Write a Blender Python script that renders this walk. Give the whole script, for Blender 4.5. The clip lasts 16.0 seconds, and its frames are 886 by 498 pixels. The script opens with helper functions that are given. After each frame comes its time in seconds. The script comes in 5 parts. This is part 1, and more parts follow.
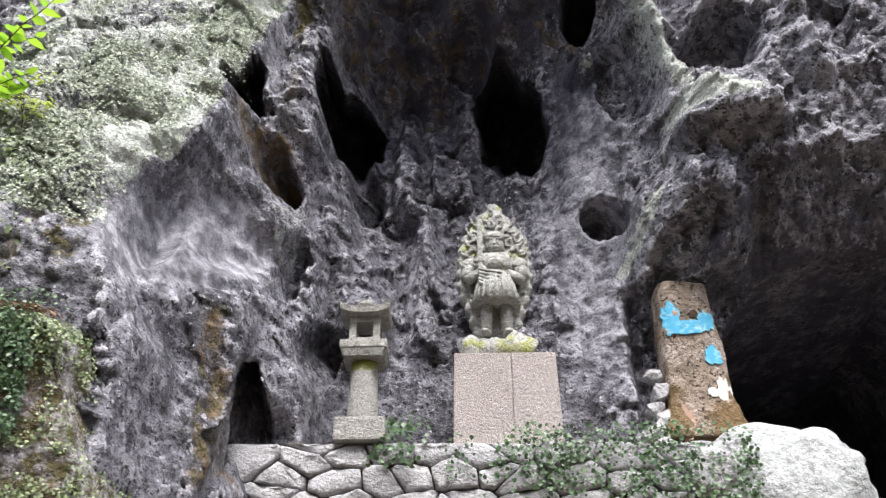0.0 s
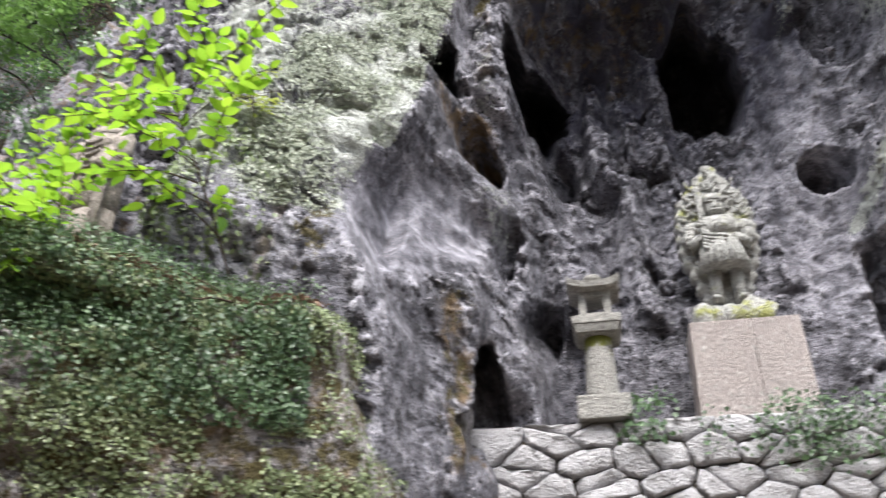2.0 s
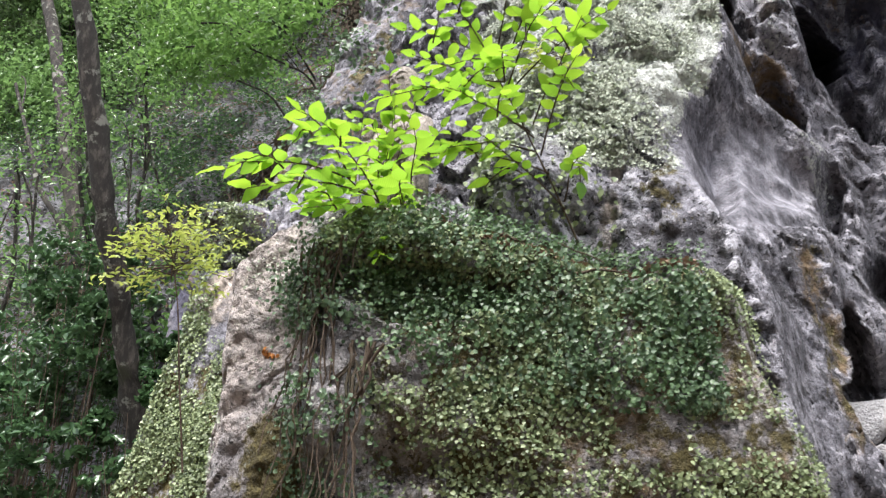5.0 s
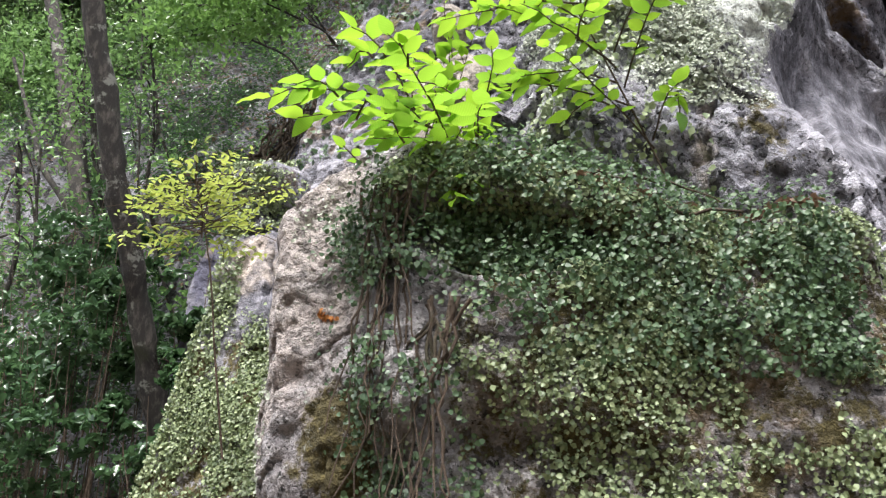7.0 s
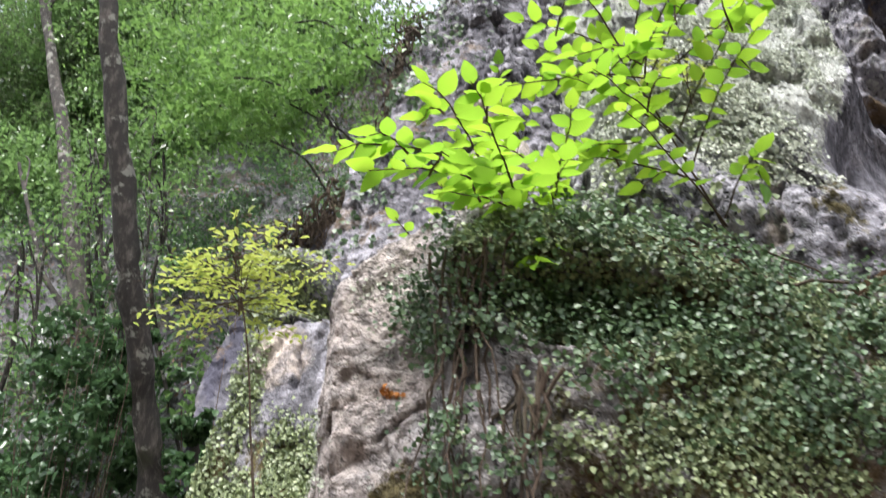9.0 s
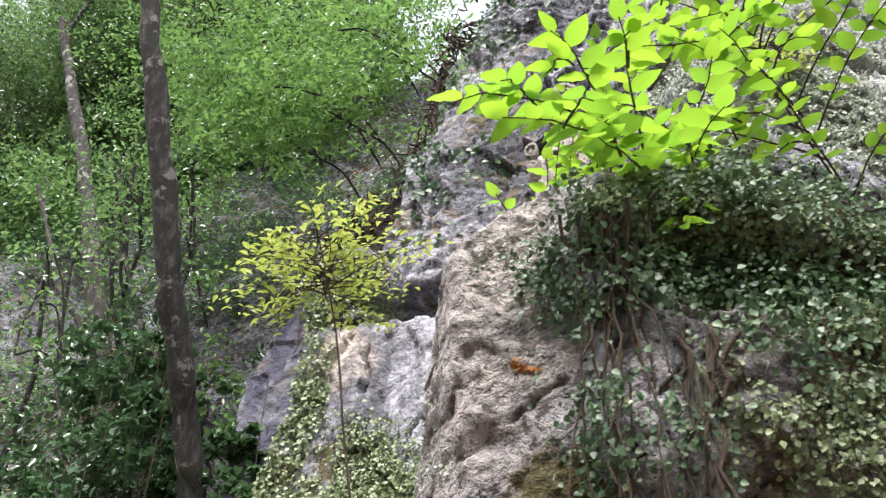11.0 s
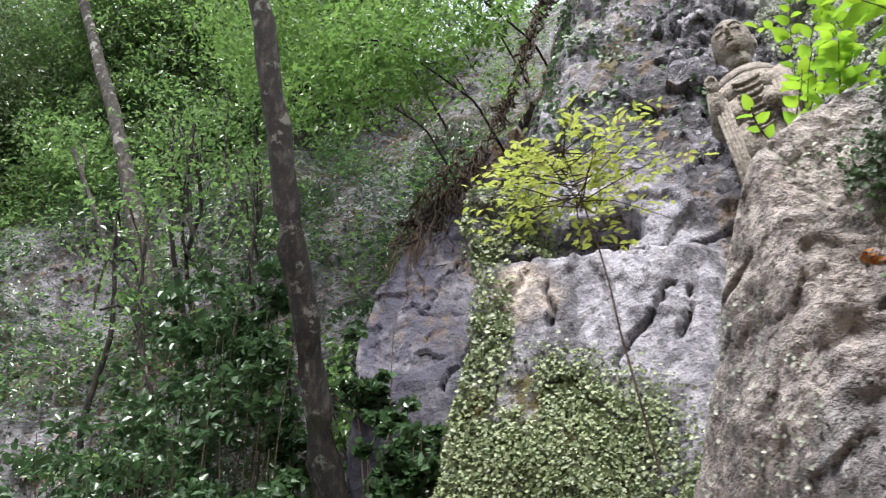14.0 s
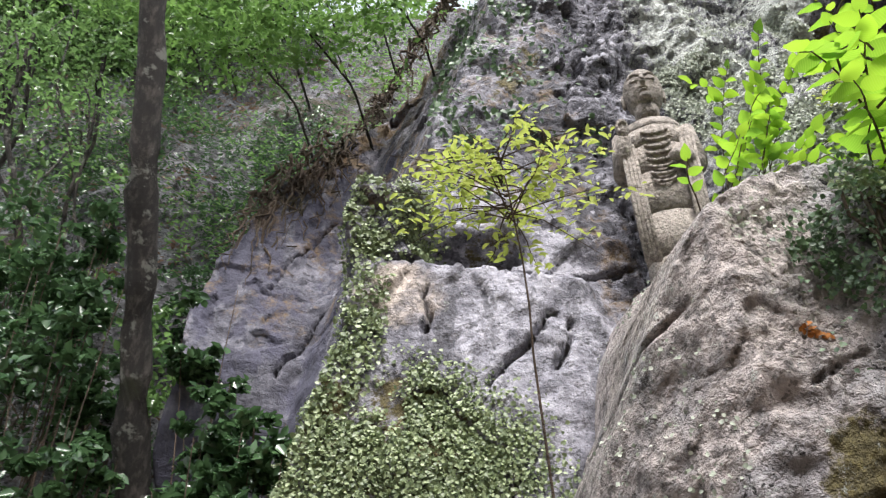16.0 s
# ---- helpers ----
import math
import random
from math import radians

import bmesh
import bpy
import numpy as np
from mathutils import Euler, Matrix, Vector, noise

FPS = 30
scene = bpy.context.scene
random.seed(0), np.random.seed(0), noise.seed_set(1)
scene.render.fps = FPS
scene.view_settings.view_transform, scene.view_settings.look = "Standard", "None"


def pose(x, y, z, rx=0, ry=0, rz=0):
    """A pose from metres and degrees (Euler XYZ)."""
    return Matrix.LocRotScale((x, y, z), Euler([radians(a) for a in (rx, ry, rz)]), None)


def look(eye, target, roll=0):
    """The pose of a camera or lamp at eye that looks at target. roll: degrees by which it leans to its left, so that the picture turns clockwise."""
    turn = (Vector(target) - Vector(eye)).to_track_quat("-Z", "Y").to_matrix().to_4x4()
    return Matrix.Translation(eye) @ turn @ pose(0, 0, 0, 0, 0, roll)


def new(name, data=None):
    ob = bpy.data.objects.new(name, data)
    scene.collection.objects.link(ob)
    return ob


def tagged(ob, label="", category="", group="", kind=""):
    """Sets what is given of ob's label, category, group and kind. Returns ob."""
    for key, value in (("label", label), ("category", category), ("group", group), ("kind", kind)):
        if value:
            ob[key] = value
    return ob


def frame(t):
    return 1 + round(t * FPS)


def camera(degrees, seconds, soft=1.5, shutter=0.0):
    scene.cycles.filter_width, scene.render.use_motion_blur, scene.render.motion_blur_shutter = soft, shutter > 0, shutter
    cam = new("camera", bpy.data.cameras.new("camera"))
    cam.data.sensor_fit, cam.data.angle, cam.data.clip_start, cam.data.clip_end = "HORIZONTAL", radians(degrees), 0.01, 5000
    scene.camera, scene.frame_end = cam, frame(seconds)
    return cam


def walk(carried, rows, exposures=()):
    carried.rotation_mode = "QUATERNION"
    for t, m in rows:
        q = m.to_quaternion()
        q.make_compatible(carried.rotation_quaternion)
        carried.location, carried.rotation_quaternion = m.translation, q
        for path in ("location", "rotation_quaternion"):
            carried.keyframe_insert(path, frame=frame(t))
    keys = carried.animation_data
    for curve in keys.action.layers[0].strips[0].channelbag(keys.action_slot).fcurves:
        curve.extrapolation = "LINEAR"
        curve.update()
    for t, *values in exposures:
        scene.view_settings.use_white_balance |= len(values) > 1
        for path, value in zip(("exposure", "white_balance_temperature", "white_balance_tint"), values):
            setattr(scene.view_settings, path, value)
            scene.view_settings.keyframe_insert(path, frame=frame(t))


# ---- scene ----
cam = camera(52.2, 16.0, soft=1.2, shutter=0.5)
PATH = [
    (0, (0.142, 0.201, 1.281), (0.11, 1.913, 2.314), -0.2),
    (0.5, (-0.029, 0.212, 1.293), (-0.077, 1.926, 2.323), 0.0),
    (1, (-0.204, 0.305, 1.276), (-0.28, 2.017, 2.306), -0.0),
    (1.5, (-0.428, 0.42, 1.286), (-0.587, 2.133, 2.307), 0.1),
    (2, (-0.703, 0.394, 1.306), (-1.014, 2.09, 2.32), -0.1),
    (2.5, (-0.926, 0.366, 1.331), (-1.359, 2.037, 2.342), -0.0),
    (3, (-1.129, 0.372, 1.376), (-1.641, 2.025, 2.379), 0.0),
    (3.5, (-1.343, 0.359, 1.416), (-1.916, 1.995, 2.412), 0.0),
    (4, (-1.576, 0.336, 1.458), (-2.197, 1.957, 2.451), 0.0),
    (4.5, (-1.807, 0.417, 1.452), (-2.454, 2.021, 2.458), 0.1),
    (5, (-1.952, 0.7, 1.467), (-2.621, 2.29, 2.48), 0.0),
    (5.2, (-2.015, 0.777, 1.487), (-2.689, 2.368, 2.495), 0.1),
    (7.3, (-2.598, 1.226, 1.667), (-3.274, 2.829, 2.653), -1.1),
    (7.5, (-2.625, 1.238, 1.671), (-3.301, 2.842, 2.656), -1.0),
    (8, (-2.722, 1.24, 1.653), (-3.383, 2.846, 2.644), -0.9),
    (8.5, (-2.849, 1.277, 1.648), (-3.483, 2.866, 2.684), -1.0),
    (9, (-3.026, 1.435, 1.641), (-3.608, 2.907, 2.863), -0.9),
    (9.5, (-3.258, 1.532, 1.627), (-3.82, 2.961, 2.908), -0.6),
    (9.7, (-3.319, 1.546, 1.64), (-3.882, 2.968, 2.929), -0.8),
    (11.8, (-3.851, 1.728, 1.627), (-4.396, 3.148, 2.926), -0.8),
    (12, (-3.924, 1.72, 1.61), (-4.459, 3.145, 2.907), -1.1),
    (12.5, (-4.17, 1.642, 1.541), (-4.673, 3.082, 2.833), -1.4),
    (13, (-4.466, 1.565, 1.503), (-4.965, 3.013, 2.789), -1.6),
    (13.5, (-4.669, 1.56, 1.482), (-5.165, 3.008, 2.769), -1.9),
    (14, (-4.881, 1.516, 1.475), (-5.364, 2.974, 2.756), -2.3),
    (14.5, (-5.079, 1.488, 1.508), (-5.497, 2.969, 2.786), -2.1),
    (15, (-5.235, 1.545, 1.58), (-5.494, 3.065, 2.853), -1.5),
    (15.5, (-5.321, 1.59, 1.603), (-5.447, 3.128, 2.876), -1.1),
    (16, (-5.409, 1.635, 1.616), (-5.451, 3.176, 2.889), -0.9),
]
walk(cam, [(t, look(eye, target, roll)) for t, eye, target, roll in PATH], [(0.0, 1.63), (9.5, 1.66), (12.5, 1.52), (16.0, 1.42)])

# ---- world, sun, exposure ----
SUN_EL, SUN_AZ = 60.0, 172.0
world = bpy.data.worlds.new("sky")
scene.world = world
world.use_nodes = True
wn = world.node_tree.nodes
sky = wn.new("ShaderNodeTexSky")
sky.sky_type, sky.sun_disc = "NISHITA", False
sky.sun_elevation, sky.sun_rotation = radians(SUN_EL), radians(SUN_AZ)
sky.air_density, sky.dust_density, sky.ozone_density = 1.0, 4.0, 1.0
veil = wn.new("ShaderNodeMix")
veil.data_type = "RGBA"
veil.inputs[0].default_value = 0.6
veil.inputs[7].default_value = (4.5, 4.7, 4.9, 1)
world.node_tree.links.new(sky.outputs[0], veil.inputs[6])
world.node_tree.links.new(veil.outputs[2], wn["Background"].inputs[0])
wn["Background"].inputs[1].default_value = 0.12
sun = new("sun", bpy.data.lights.new("sun", "SUN"))
sun.data.energy, sun.data.angle, sun.data.color = 2.4, radians(28), (1.0, 0.98, 0.96)
sa, se = radians(SUN_AZ), radians(SUN_EL)
sun.matrix_world = look((0, 0, 30), Vector((0, 0, 30)) - Vector((math.sin(sa) * math.cos(se), math.cos(sa) * math.cos(se), math.sin(se))))


# ---- noise ----
LATTICE = np.random.RandomState(7).rand(32, 32, 32)


def vnoise(x, y, z):
    """Smooth value noise, -1 to 1."""
    xi, yi, zi = np.floor(x).astype(int), np.floor(y).astype(int), np.floor(z).astype(int)
    fx, fy, fz = x - xi, y - yi, z - zi
    fx, fy, fz = (f * f * (3 - 2 * f) for f in (fx, fy, fz))
    out = 0
    for i in (0, 1):
        for j in (0, 1):
            for k in (0, 1):
                w = (fx if i else 1 - fx) * (fy if j else 1 - fy) * (fz if k else 1 - fz)
                out = out + w * LATTICE[(xi + i) & 31, (yi + j) & 31, (zi + k) & 31]
    return out * 2 - 1


def fbm(x, y, z, scale, octaves=4, gain=0.5):
    total, amp = 0, 1.0
    for o in range(octaves):
        f = 2.03 ** o / scale
        total = total + amp * vnoise(x * f + 11.3 * o, y * f + 5.1 * o, z * f + 3.7 * o)
        amp *= gain
    return total


def ridged(x, y, z, scale, octaves=4, gain=0.55):
    total, amp = 0, 1.0
    for o in range(octaves):
        f = 2.07 ** o / scale
        total = total + amp * (1 - 2 * np.abs(vnoise(x * f + 7.7 * o, y * f + 1.9 * o, z * f + 9.2 * o)))
        amp *= gain
    return total


def smooth(a, b, v):
    s = np.clip((v - a) / (b - a), 0, 1)
    return s * s * (3 - 2 * s)


def smin(a, b, k):
    h = np.clip(0.5 + 0.5 * (b - a) / k, 0, 1)
    return b * (1 - h) + a * h - k * h * (1 - h)


def smax(a, b, k):
    return -smin(-a, -b, k)


def oval(x, z, cx, cz, rx, rz, turn=0.0):
    """Distance from the centre of a turned oval, 1 at its rim."""
    c, s = math.cos(radians(turn)), math.sin(radians(turn))
    u, v = (x - cx) * c + (z - cz) * s, -(x - cx) * s + (z - cz) * c
    return np.sqrt((u / rx) ** 2 + (v / rz) ** 2)


def strip(x, z, x0, z0, x1, z1):
    """Distance from a line between two places."""
    dx, dz = x1 - x0, z1 - z0
    s = np.clip(((x - x0) * dx + (z - z0) * dz) / (dx * dx + dz * dz), 0, 1)
    return np.hypot(x - x0 - s * dx, z - z0 - s * dz)


# ---- materials ----
def material(name, rough=0.8):
    m = bpy.data.materials.new(name)
    m.use_nodes = True
    m.node_tree.nodes["Principled BSDF"].inputs["Roughness"].default_value = rough
    return m


class Nodes:
    """Shortcuts for the nodes of one material."""

    def __init__(self, m):
        self.m, self.t = m, m.node_tree
        self.bsdf = self.t.nodes["Principled BSDF"]
        self.co = self.t.nodes.new("ShaderNodeTexCoord").outputs["Object"]

    def put(self, kind, **values):
        n = self.t.nodes.new(kind)
        for key, value in values.items():
            n.inputs[key].default_value = value
        return n

    def link(self, a, b):
        self.t.links.new(a, b)

    def noise(self, scale, detail=5.0, rough=0.6, vector=None, distortion=0.0):
        n = self.put("ShaderNodeTexNoise", Scale=scale, Detail=detail, Roughness=rough, Distortion=distortion)
        self.link(vector or self.co, n.inputs["Vector"])
        return n.outputs["Fac"]

    def ramp(self, value, *stops):
        n = self.t.nodes.new("ShaderNodeValToRGB")
        e = n.color_ramp.elements
        while len(e) < len(stops):
            e.new(0.5)
        for el, (p, c) in zip(e, stops):
            el.position, el.color = p, (*c, 1) if len(c) == 3 else c
        self.link(value, n.inputs[0])
        return n.outputs[0]

    def step(self, value, a, b):
        n = self.put("ShaderNodeMapRange")
        n.interpolation_type = "SMOOTHSTEP"
        n.inputs["From Min"].default_value, n.inputs["From Max"].default_value = a, b
        self.link(value, n.inputs["Value"])
        return n.outputs["Result"]

    def mix(self, fac, a, b, blend="MIX"):
        n = self.t.nodes.new("ShaderNodeMix")
        n.data_type, n.blend_type = "RGBA", blend
        for v, i in ((fac, 0), (a, 6), (b, 7)):
            if isinstance(v, (int, float)):
                n.inputs[i].default_value = v
            elif isinstance(v, tuple):
                n.inputs[i].default_value = (*v, 1)
            else:
                self.link(v, n.inputs[i])
        return n.outputs[2]

    def math(self, op, a, b=0.0):
        n = self.t.nodes.new("ShaderNodeMath")
        n.operation = op
        for v, i in ((a, 0), (b, 1)):
            if isinstance(v, (int, float)):
                n.inputs[i].default_value = v
            else:
                self.link(v, n.inputs[i])
        return n.outputs[0]

    def attr(self, name):
        n = self.t.nodes.new("ShaderNodeAttribute")
        n.attribute_name = name
        return n.outputs["Fac"]

    def island(self):
        return self.t.nodes.new("ShaderNodeNewGeometry").outputs["Random Per Island"]

    def each(self):
        return self.t.nodes.new("ShaderNodeObjectInfo").outputs["Random"]

    def bump(self, height, strength=0.5, distance=0.02):
        n = self.put("ShaderNodeBump", Strength=strength, Distance=distance)
        self.link(height, n.inputs["Height"])
        self.link(n.outputs[0], self.bsdf.inputs["Normal"])

    def colour(self, c):
        self.link(c, self.bsdf.inputs["Base Color"])


def rock_material(name, dark, mid, light, lichen=(0.66, 0.69, 0.64), moss=(0.105, 0.085, 0.03), tan=(0.53, 0.45, 0.395), umber=(0.13, 0.085, 0.04)):
    """Weathered limestone; masks for lichen, moss, tan (bare stone), umber (stain), calm (water-worn), crest (ridges
    lightened) and a dark tint with painted shade lie on the mesh.
    """
    m = material(name, 0.85)
    n = Nodes(m)
    tall = n.t.nodes.new("ShaderNodeMapping")
    tall.inputs["Scale"].default_value = (1, 1, 0.38)
    n.link(n.co, tall.inputs["Vector"])
    rugged = n.math("SUBTRACT", 1.0, n.attr("calm"))
    big, fine, grit = n.noise(1.3, 7, 0.6, tall.outputs[0], 0.5), n.noise(7.0, 6, 0.6), n.noise(60.0, 3, 0.6)
    c = n.ramp(n.math("ADD", n.math("MULTIPLY", big, 0.5), n.math("MULTIPLY", fine, 0.5)), (0.40, dark), (0.49, mid), (0.58, light))
    c = n.mix(n.math("MULTIPLY", n.step(grit, 0.40, 0.60), 0.30), c, tuple(v * 0.8 for v in dark))
    c = n.mix(n.math("MULTIPLY", n.step(n.noise(2.4, 7, 0.62, tall.outputs[0], 0.4), 0.56, 0.60), 0.6), c, tuple(v * 0.8 for v in dark))
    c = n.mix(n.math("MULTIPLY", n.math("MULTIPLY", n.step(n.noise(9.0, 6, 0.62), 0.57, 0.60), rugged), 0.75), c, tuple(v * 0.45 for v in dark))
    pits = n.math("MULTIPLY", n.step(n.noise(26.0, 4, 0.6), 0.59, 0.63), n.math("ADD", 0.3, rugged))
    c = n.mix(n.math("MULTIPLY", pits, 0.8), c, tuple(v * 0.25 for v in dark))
    # Paler ridges: weathered rock, with light on the crests put into the colour.
    crest_pale = n.step(n.math("ADD", n.attr("crest"), n.math("MULTIPLY", n.math("SUBTRACT", n.noise(15.0, 6, 0.68), 0.5), 3.4)), 0.38, 0.52)
    c = n.mix(n.math("MULTIPLY", n.math("MULTIPLY", crest_pale, rugged), 0.85), c, n.mix(grit, light, tuple(min(0.8, v * 1.4) for v in light)))
    # Dark blue-grey: the slab's own tone, and shade painted into grotto and cave.
    c = n.mix(n.math("MULTIPLY", n.attr("slate_shade"), n.math("ADD", 0.45, n.step(n.noise(3.0, 8, 0.65, tall.outputs[0]), 0.45, 0.6))), c, n.mix(n.noise(6.0, 8, 0.65, tall.outputs[0]), tuple(v * 0.35 for v in dark), (mid[0] * 0.62, mid[1] * 0.62, mid[2] * 0.78)))
    wet = n.step(n.math("ADD", n.attr("umber"), n.math("MULTIPLY", n.math("SUBTRACT", n.noise(4.0, 7, 0.7), 0.5), 1.6)), 0.45, 0.75)
    c = n.mix(n.math("MULTIPLY", wet, 0.85), c, n.mix(grit, umber, tuple(v * 2.2 for v in umber)))
    bare = n.step(n.math("ADD", n.attr("tan"), n.math("MULTIPLY", n.math("SUBTRACT", n.noise(3.0, 7, 0.65), 0.5), 1.1)), 0.40, 0.70)
    c = n.mix(n.math("MULTIPLY", bare, 0.85), c, n.ramp(n.noise(16.0, 6, 0.66), (0.36, tuple(v * 0.35 for v in tan)), (0.47, tan), (0.62, tuple(min(0.82, v * 1.35) for v in tan))))
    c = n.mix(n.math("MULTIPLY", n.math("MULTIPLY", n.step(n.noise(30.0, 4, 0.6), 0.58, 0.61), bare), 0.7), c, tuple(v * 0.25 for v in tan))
    mossy = n.step(n.math("ADD", n.attr("moss"), n.math("MULTIPLY", n.math("SUBTRACT", n.noise(6.0, 8, 0.75), 0.5), 1.7)), 0.48, 0.66)
    c = n.mix(mossy, c, n.ramp(n.noise(28.0, 5, 0.8), (0.3, tuple(v * 0.4 for v in moss)), (0.55, moss), (0.75, tuple(v * 2.3 for v in moss))))
    crust = n.step(n.math("ADD", n.attr("lichen"), n.math("MULTIPLY", n.math("SUBTRACT", n.noise(16.0, 9, 0.82, distortion=0.6), 0.5), 2.4)), 0.52, 0.64)
    c = n.mix(n.math("MULTIPLY", crust, 0.9), c, n.ramp(n.noise(45.0, 4, 0.7), (0.3, tuple(v * 0.5 for v in lichen)), (0.55, lichen), (0.8, tuple(min(0.85, v * 1.2) for v in lichen))))
    n.colour(c)
    bent = n.t.nodes.new("ShaderNodeVectorMath")
    bent.operation = "MULTIPLY_ADD"
    wobble = n.put("ShaderNodeTexNoise", Scale=4.0, Detail=6.0, Roughness=0.7)
    n.link(n.co, wobble.inputs["Vector"])
    n.link(wobble.outputs["Color"], bent.inputs[0])
    bent.inputs[1].default_value = (0.35, 0.35, 0.35)
    n.link(n.co, bent.inputs[2])
    relief = n.math("ADD", n.noise(7.0, 7, 0.6), n.math("MULTIPLY", n.noise(30.0, 5, 0.6), 0.35))
    for size, amount in ((6.0, 0.5), (15.0, 0.30), (36.0, 0.15)):
        scallop = n.put("ShaderNodeTexVoronoi", Scale=size)
        n.link(bent.outputs[0], scallop.inputs["Vector"])
        relief = n.math("ADD", relief, n.math("MULTIPLY", n.math("MINIMUM", scallop.outputs["Distance"], 0.45), amount))
    relief = n.math("SUBTRACT", relief, n.math("MULTIPLY", pits, 0.25))
    n.bump(n.math("ADD", n.math("MULTIPLY", relief, n.math("ADD", 0.12, rugged)), n.math("MULTIPLY", crust, 0.12)), 1.0, 0.09)
    return m


def stone_material(name, base, moss_amount=0.3, grain=40.0, moss=(0.16, 0.17, 0.03), stain=0.6):
    m = material(name, 0.9)
    n = Nodes(m)
    f = n.noise(grain, 6, 0.75)
    c = n.ramp(f, (0.3, tuple(v * 0.55 for v in base)), (0.5, base), (0.72, tuple(min(0.85, v * 1.35) for v in base)))
    c = n.mix(n.math("MULTIPLY", n.step(n.noise(9.0, 7, 0.7), 0.53, 0.64), stain), c, tuple(v * 0.3 for v in base))
    c = n.mix(n.math("MULTIPLY", n.step(n.noise(26.0, 8, 0.8), 0.53, 0.58), stain * 0.8), c, tuple(v * 0.32 for v in base))
    c = n.mix(n.math("MULTIPLY", n.step(n.noise(17.0, 8, 0.8), 0.54, 0.60), 0.6), c, tuple(min(0.8, v * 1.5) for v in base))
    c = n.mix(n.step(n.math("ADD", n.noise(5.0, 7, 0.7), n.math("MULTIPLY", n.attr("moss"), 0.5)), 0.72 - moss_amount * 0.4, 0.86 - moss_amount * 0.4), c, n.mix(f, moss, tuple(v * 2.0 for v in moss)))
    c = n.mix(n.math("MULTIPLY", n.each(), 0.25), c, (0.75, 0.73, 0.72), "MULTIPLY")
    n.colour(c)
    n.bump(n.math("ADD", n.math("MULTIPLY", n.noise(grain * 1.4, 5, 0.65), 0.6), n.math("MULTIPLY", n.noise(grain * 0.35, 5, 0.62), 1.4)), 1.0, 0.03)
    return m


def leaf_material(name, low, high, translucent=0.35, rough=0.45):
    """Leaves vary one by one; light passes through them."""
    m = material(name, rough)
    n = Nodes(m)
    f = n.math("ADD", n.math("MULTIPLY", n.island(), 0.7), n.math("MULTIPLY", n.noise(3.0, 3), 0.3))
    c = n.mix(f, low, high)
    n.colour(c)
    t = n.t.nodes.new("ShaderNodeBsdfTranslucent")
    n.link(n.mix(0.5, c, tuple(min(1, v * 2.0) for v in high)), t.inputs["Color"])
    mixer = n.put("ShaderNodeMixShader", Fac=translucent)
    n.link(n.bsdf.outputs[0], mixer.inputs[1])
    n.link(t.outputs[0], mixer.inputs[2])
    n.link(mixer.outputs[0], n.t.nodes["Material Output"].inputs["Surface"])
    return m


def bark_material(name, a, b, spots=0.5):
    m = material(name, 0.9)
    n = Nodes(m)
    stretch = n.t.nodes.new("ShaderNodeMapping")
    stretch.inputs["Scale"].default_value = (1, 1, 0.35)
    n.link(n.co, stretch.inputs["Vector"])
    f = n.noise(14.0, 8, 0.7, stretch.outputs[0])
    c = n.ramp(f, (0.32, tuple(v * 0.5 for v in a)), (0.5, a), (0.68, b))
    c = n.mix(n.math("MULTIPLY", n.step(n.noise(4.5, 6, 0.65), 0.56, 0.62), spots), c, (0.34, 0.34, 0.30))
    c = n.mix(n.math("MULTIPLY", n.step(n.noise(2.0, 5, 0.6), 0.55, 0.7), 0.5), c, (0.05, 0.055, 0.02))
    n.colour(c)
    n.bump(n.noise(20.0, 8, 0.78, stretch.outputs[0]), 1.0, 0.035)
    return m


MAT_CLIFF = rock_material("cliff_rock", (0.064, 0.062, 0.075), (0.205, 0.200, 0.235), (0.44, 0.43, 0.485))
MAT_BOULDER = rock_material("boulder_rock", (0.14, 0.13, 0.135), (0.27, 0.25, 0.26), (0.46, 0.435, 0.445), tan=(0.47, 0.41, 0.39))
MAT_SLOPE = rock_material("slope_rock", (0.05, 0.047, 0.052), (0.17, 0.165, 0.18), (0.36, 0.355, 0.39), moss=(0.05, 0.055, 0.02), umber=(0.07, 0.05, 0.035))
MAT_LANTERN = stone_material("lantern_granite", (0.42, 0.41, 0.385), 0.10, 60.0, stain=0.35)
MAT_PEDESTAL = stone_material("pink_granite", (0.60, 0.53, 0.51), 0.16, 110.0, (0.20, 0.15, 0.11), 0.22)
MAT_FUDO = stone_material("carved_stone", (0.46, 0.46, 0.44), 0.30, 30.0, (0.24, 0.25, 0.09), 0.4)
MAT_BUDDHA = stone_material("brown_carved_stone", (0.34, 0.30, 0.265), 0.15, 30.0)
MAT_WALLSTONE = stone_material("wall_stone", (0.46, 0.455, 0.475), 0.10, 26.0, stain=0.5)
MAT_EARTH = stone_material("forest_soil", (0.10, 0.075, 0.05), 0.35, 12.0, (0.05, 0.06, 0.015))
MAT_YELLOW = leaf_material("yellow_green_leaves", (0.16, 0.27, 0.04), (0.40, 0.44, 0.11), 0.4)
MAT_IVY = leaf_material("creeper_leaves", (0.03, 0.06, 0.022), (0.38, 0.45, 0.24), 0.1)
MAT_IVYDARK = leaf_material("dark_creeper_leaves", (0.025, 0.055, 0.03), (0.12, 0.20, 0.09), 0.15)
MAT_PALE = leaf_material("pale_creeper_leaves", (0.09, 0.12, 0.06), (0.62, 0.66, 0.56), 0.1, 0.6)
MAT_SHRUB = leaf_material("glossy_shrub_leaves", (0.025, 0.055, 0.03), (0.09, 0.17, 0.07), 0.2, 0.22)
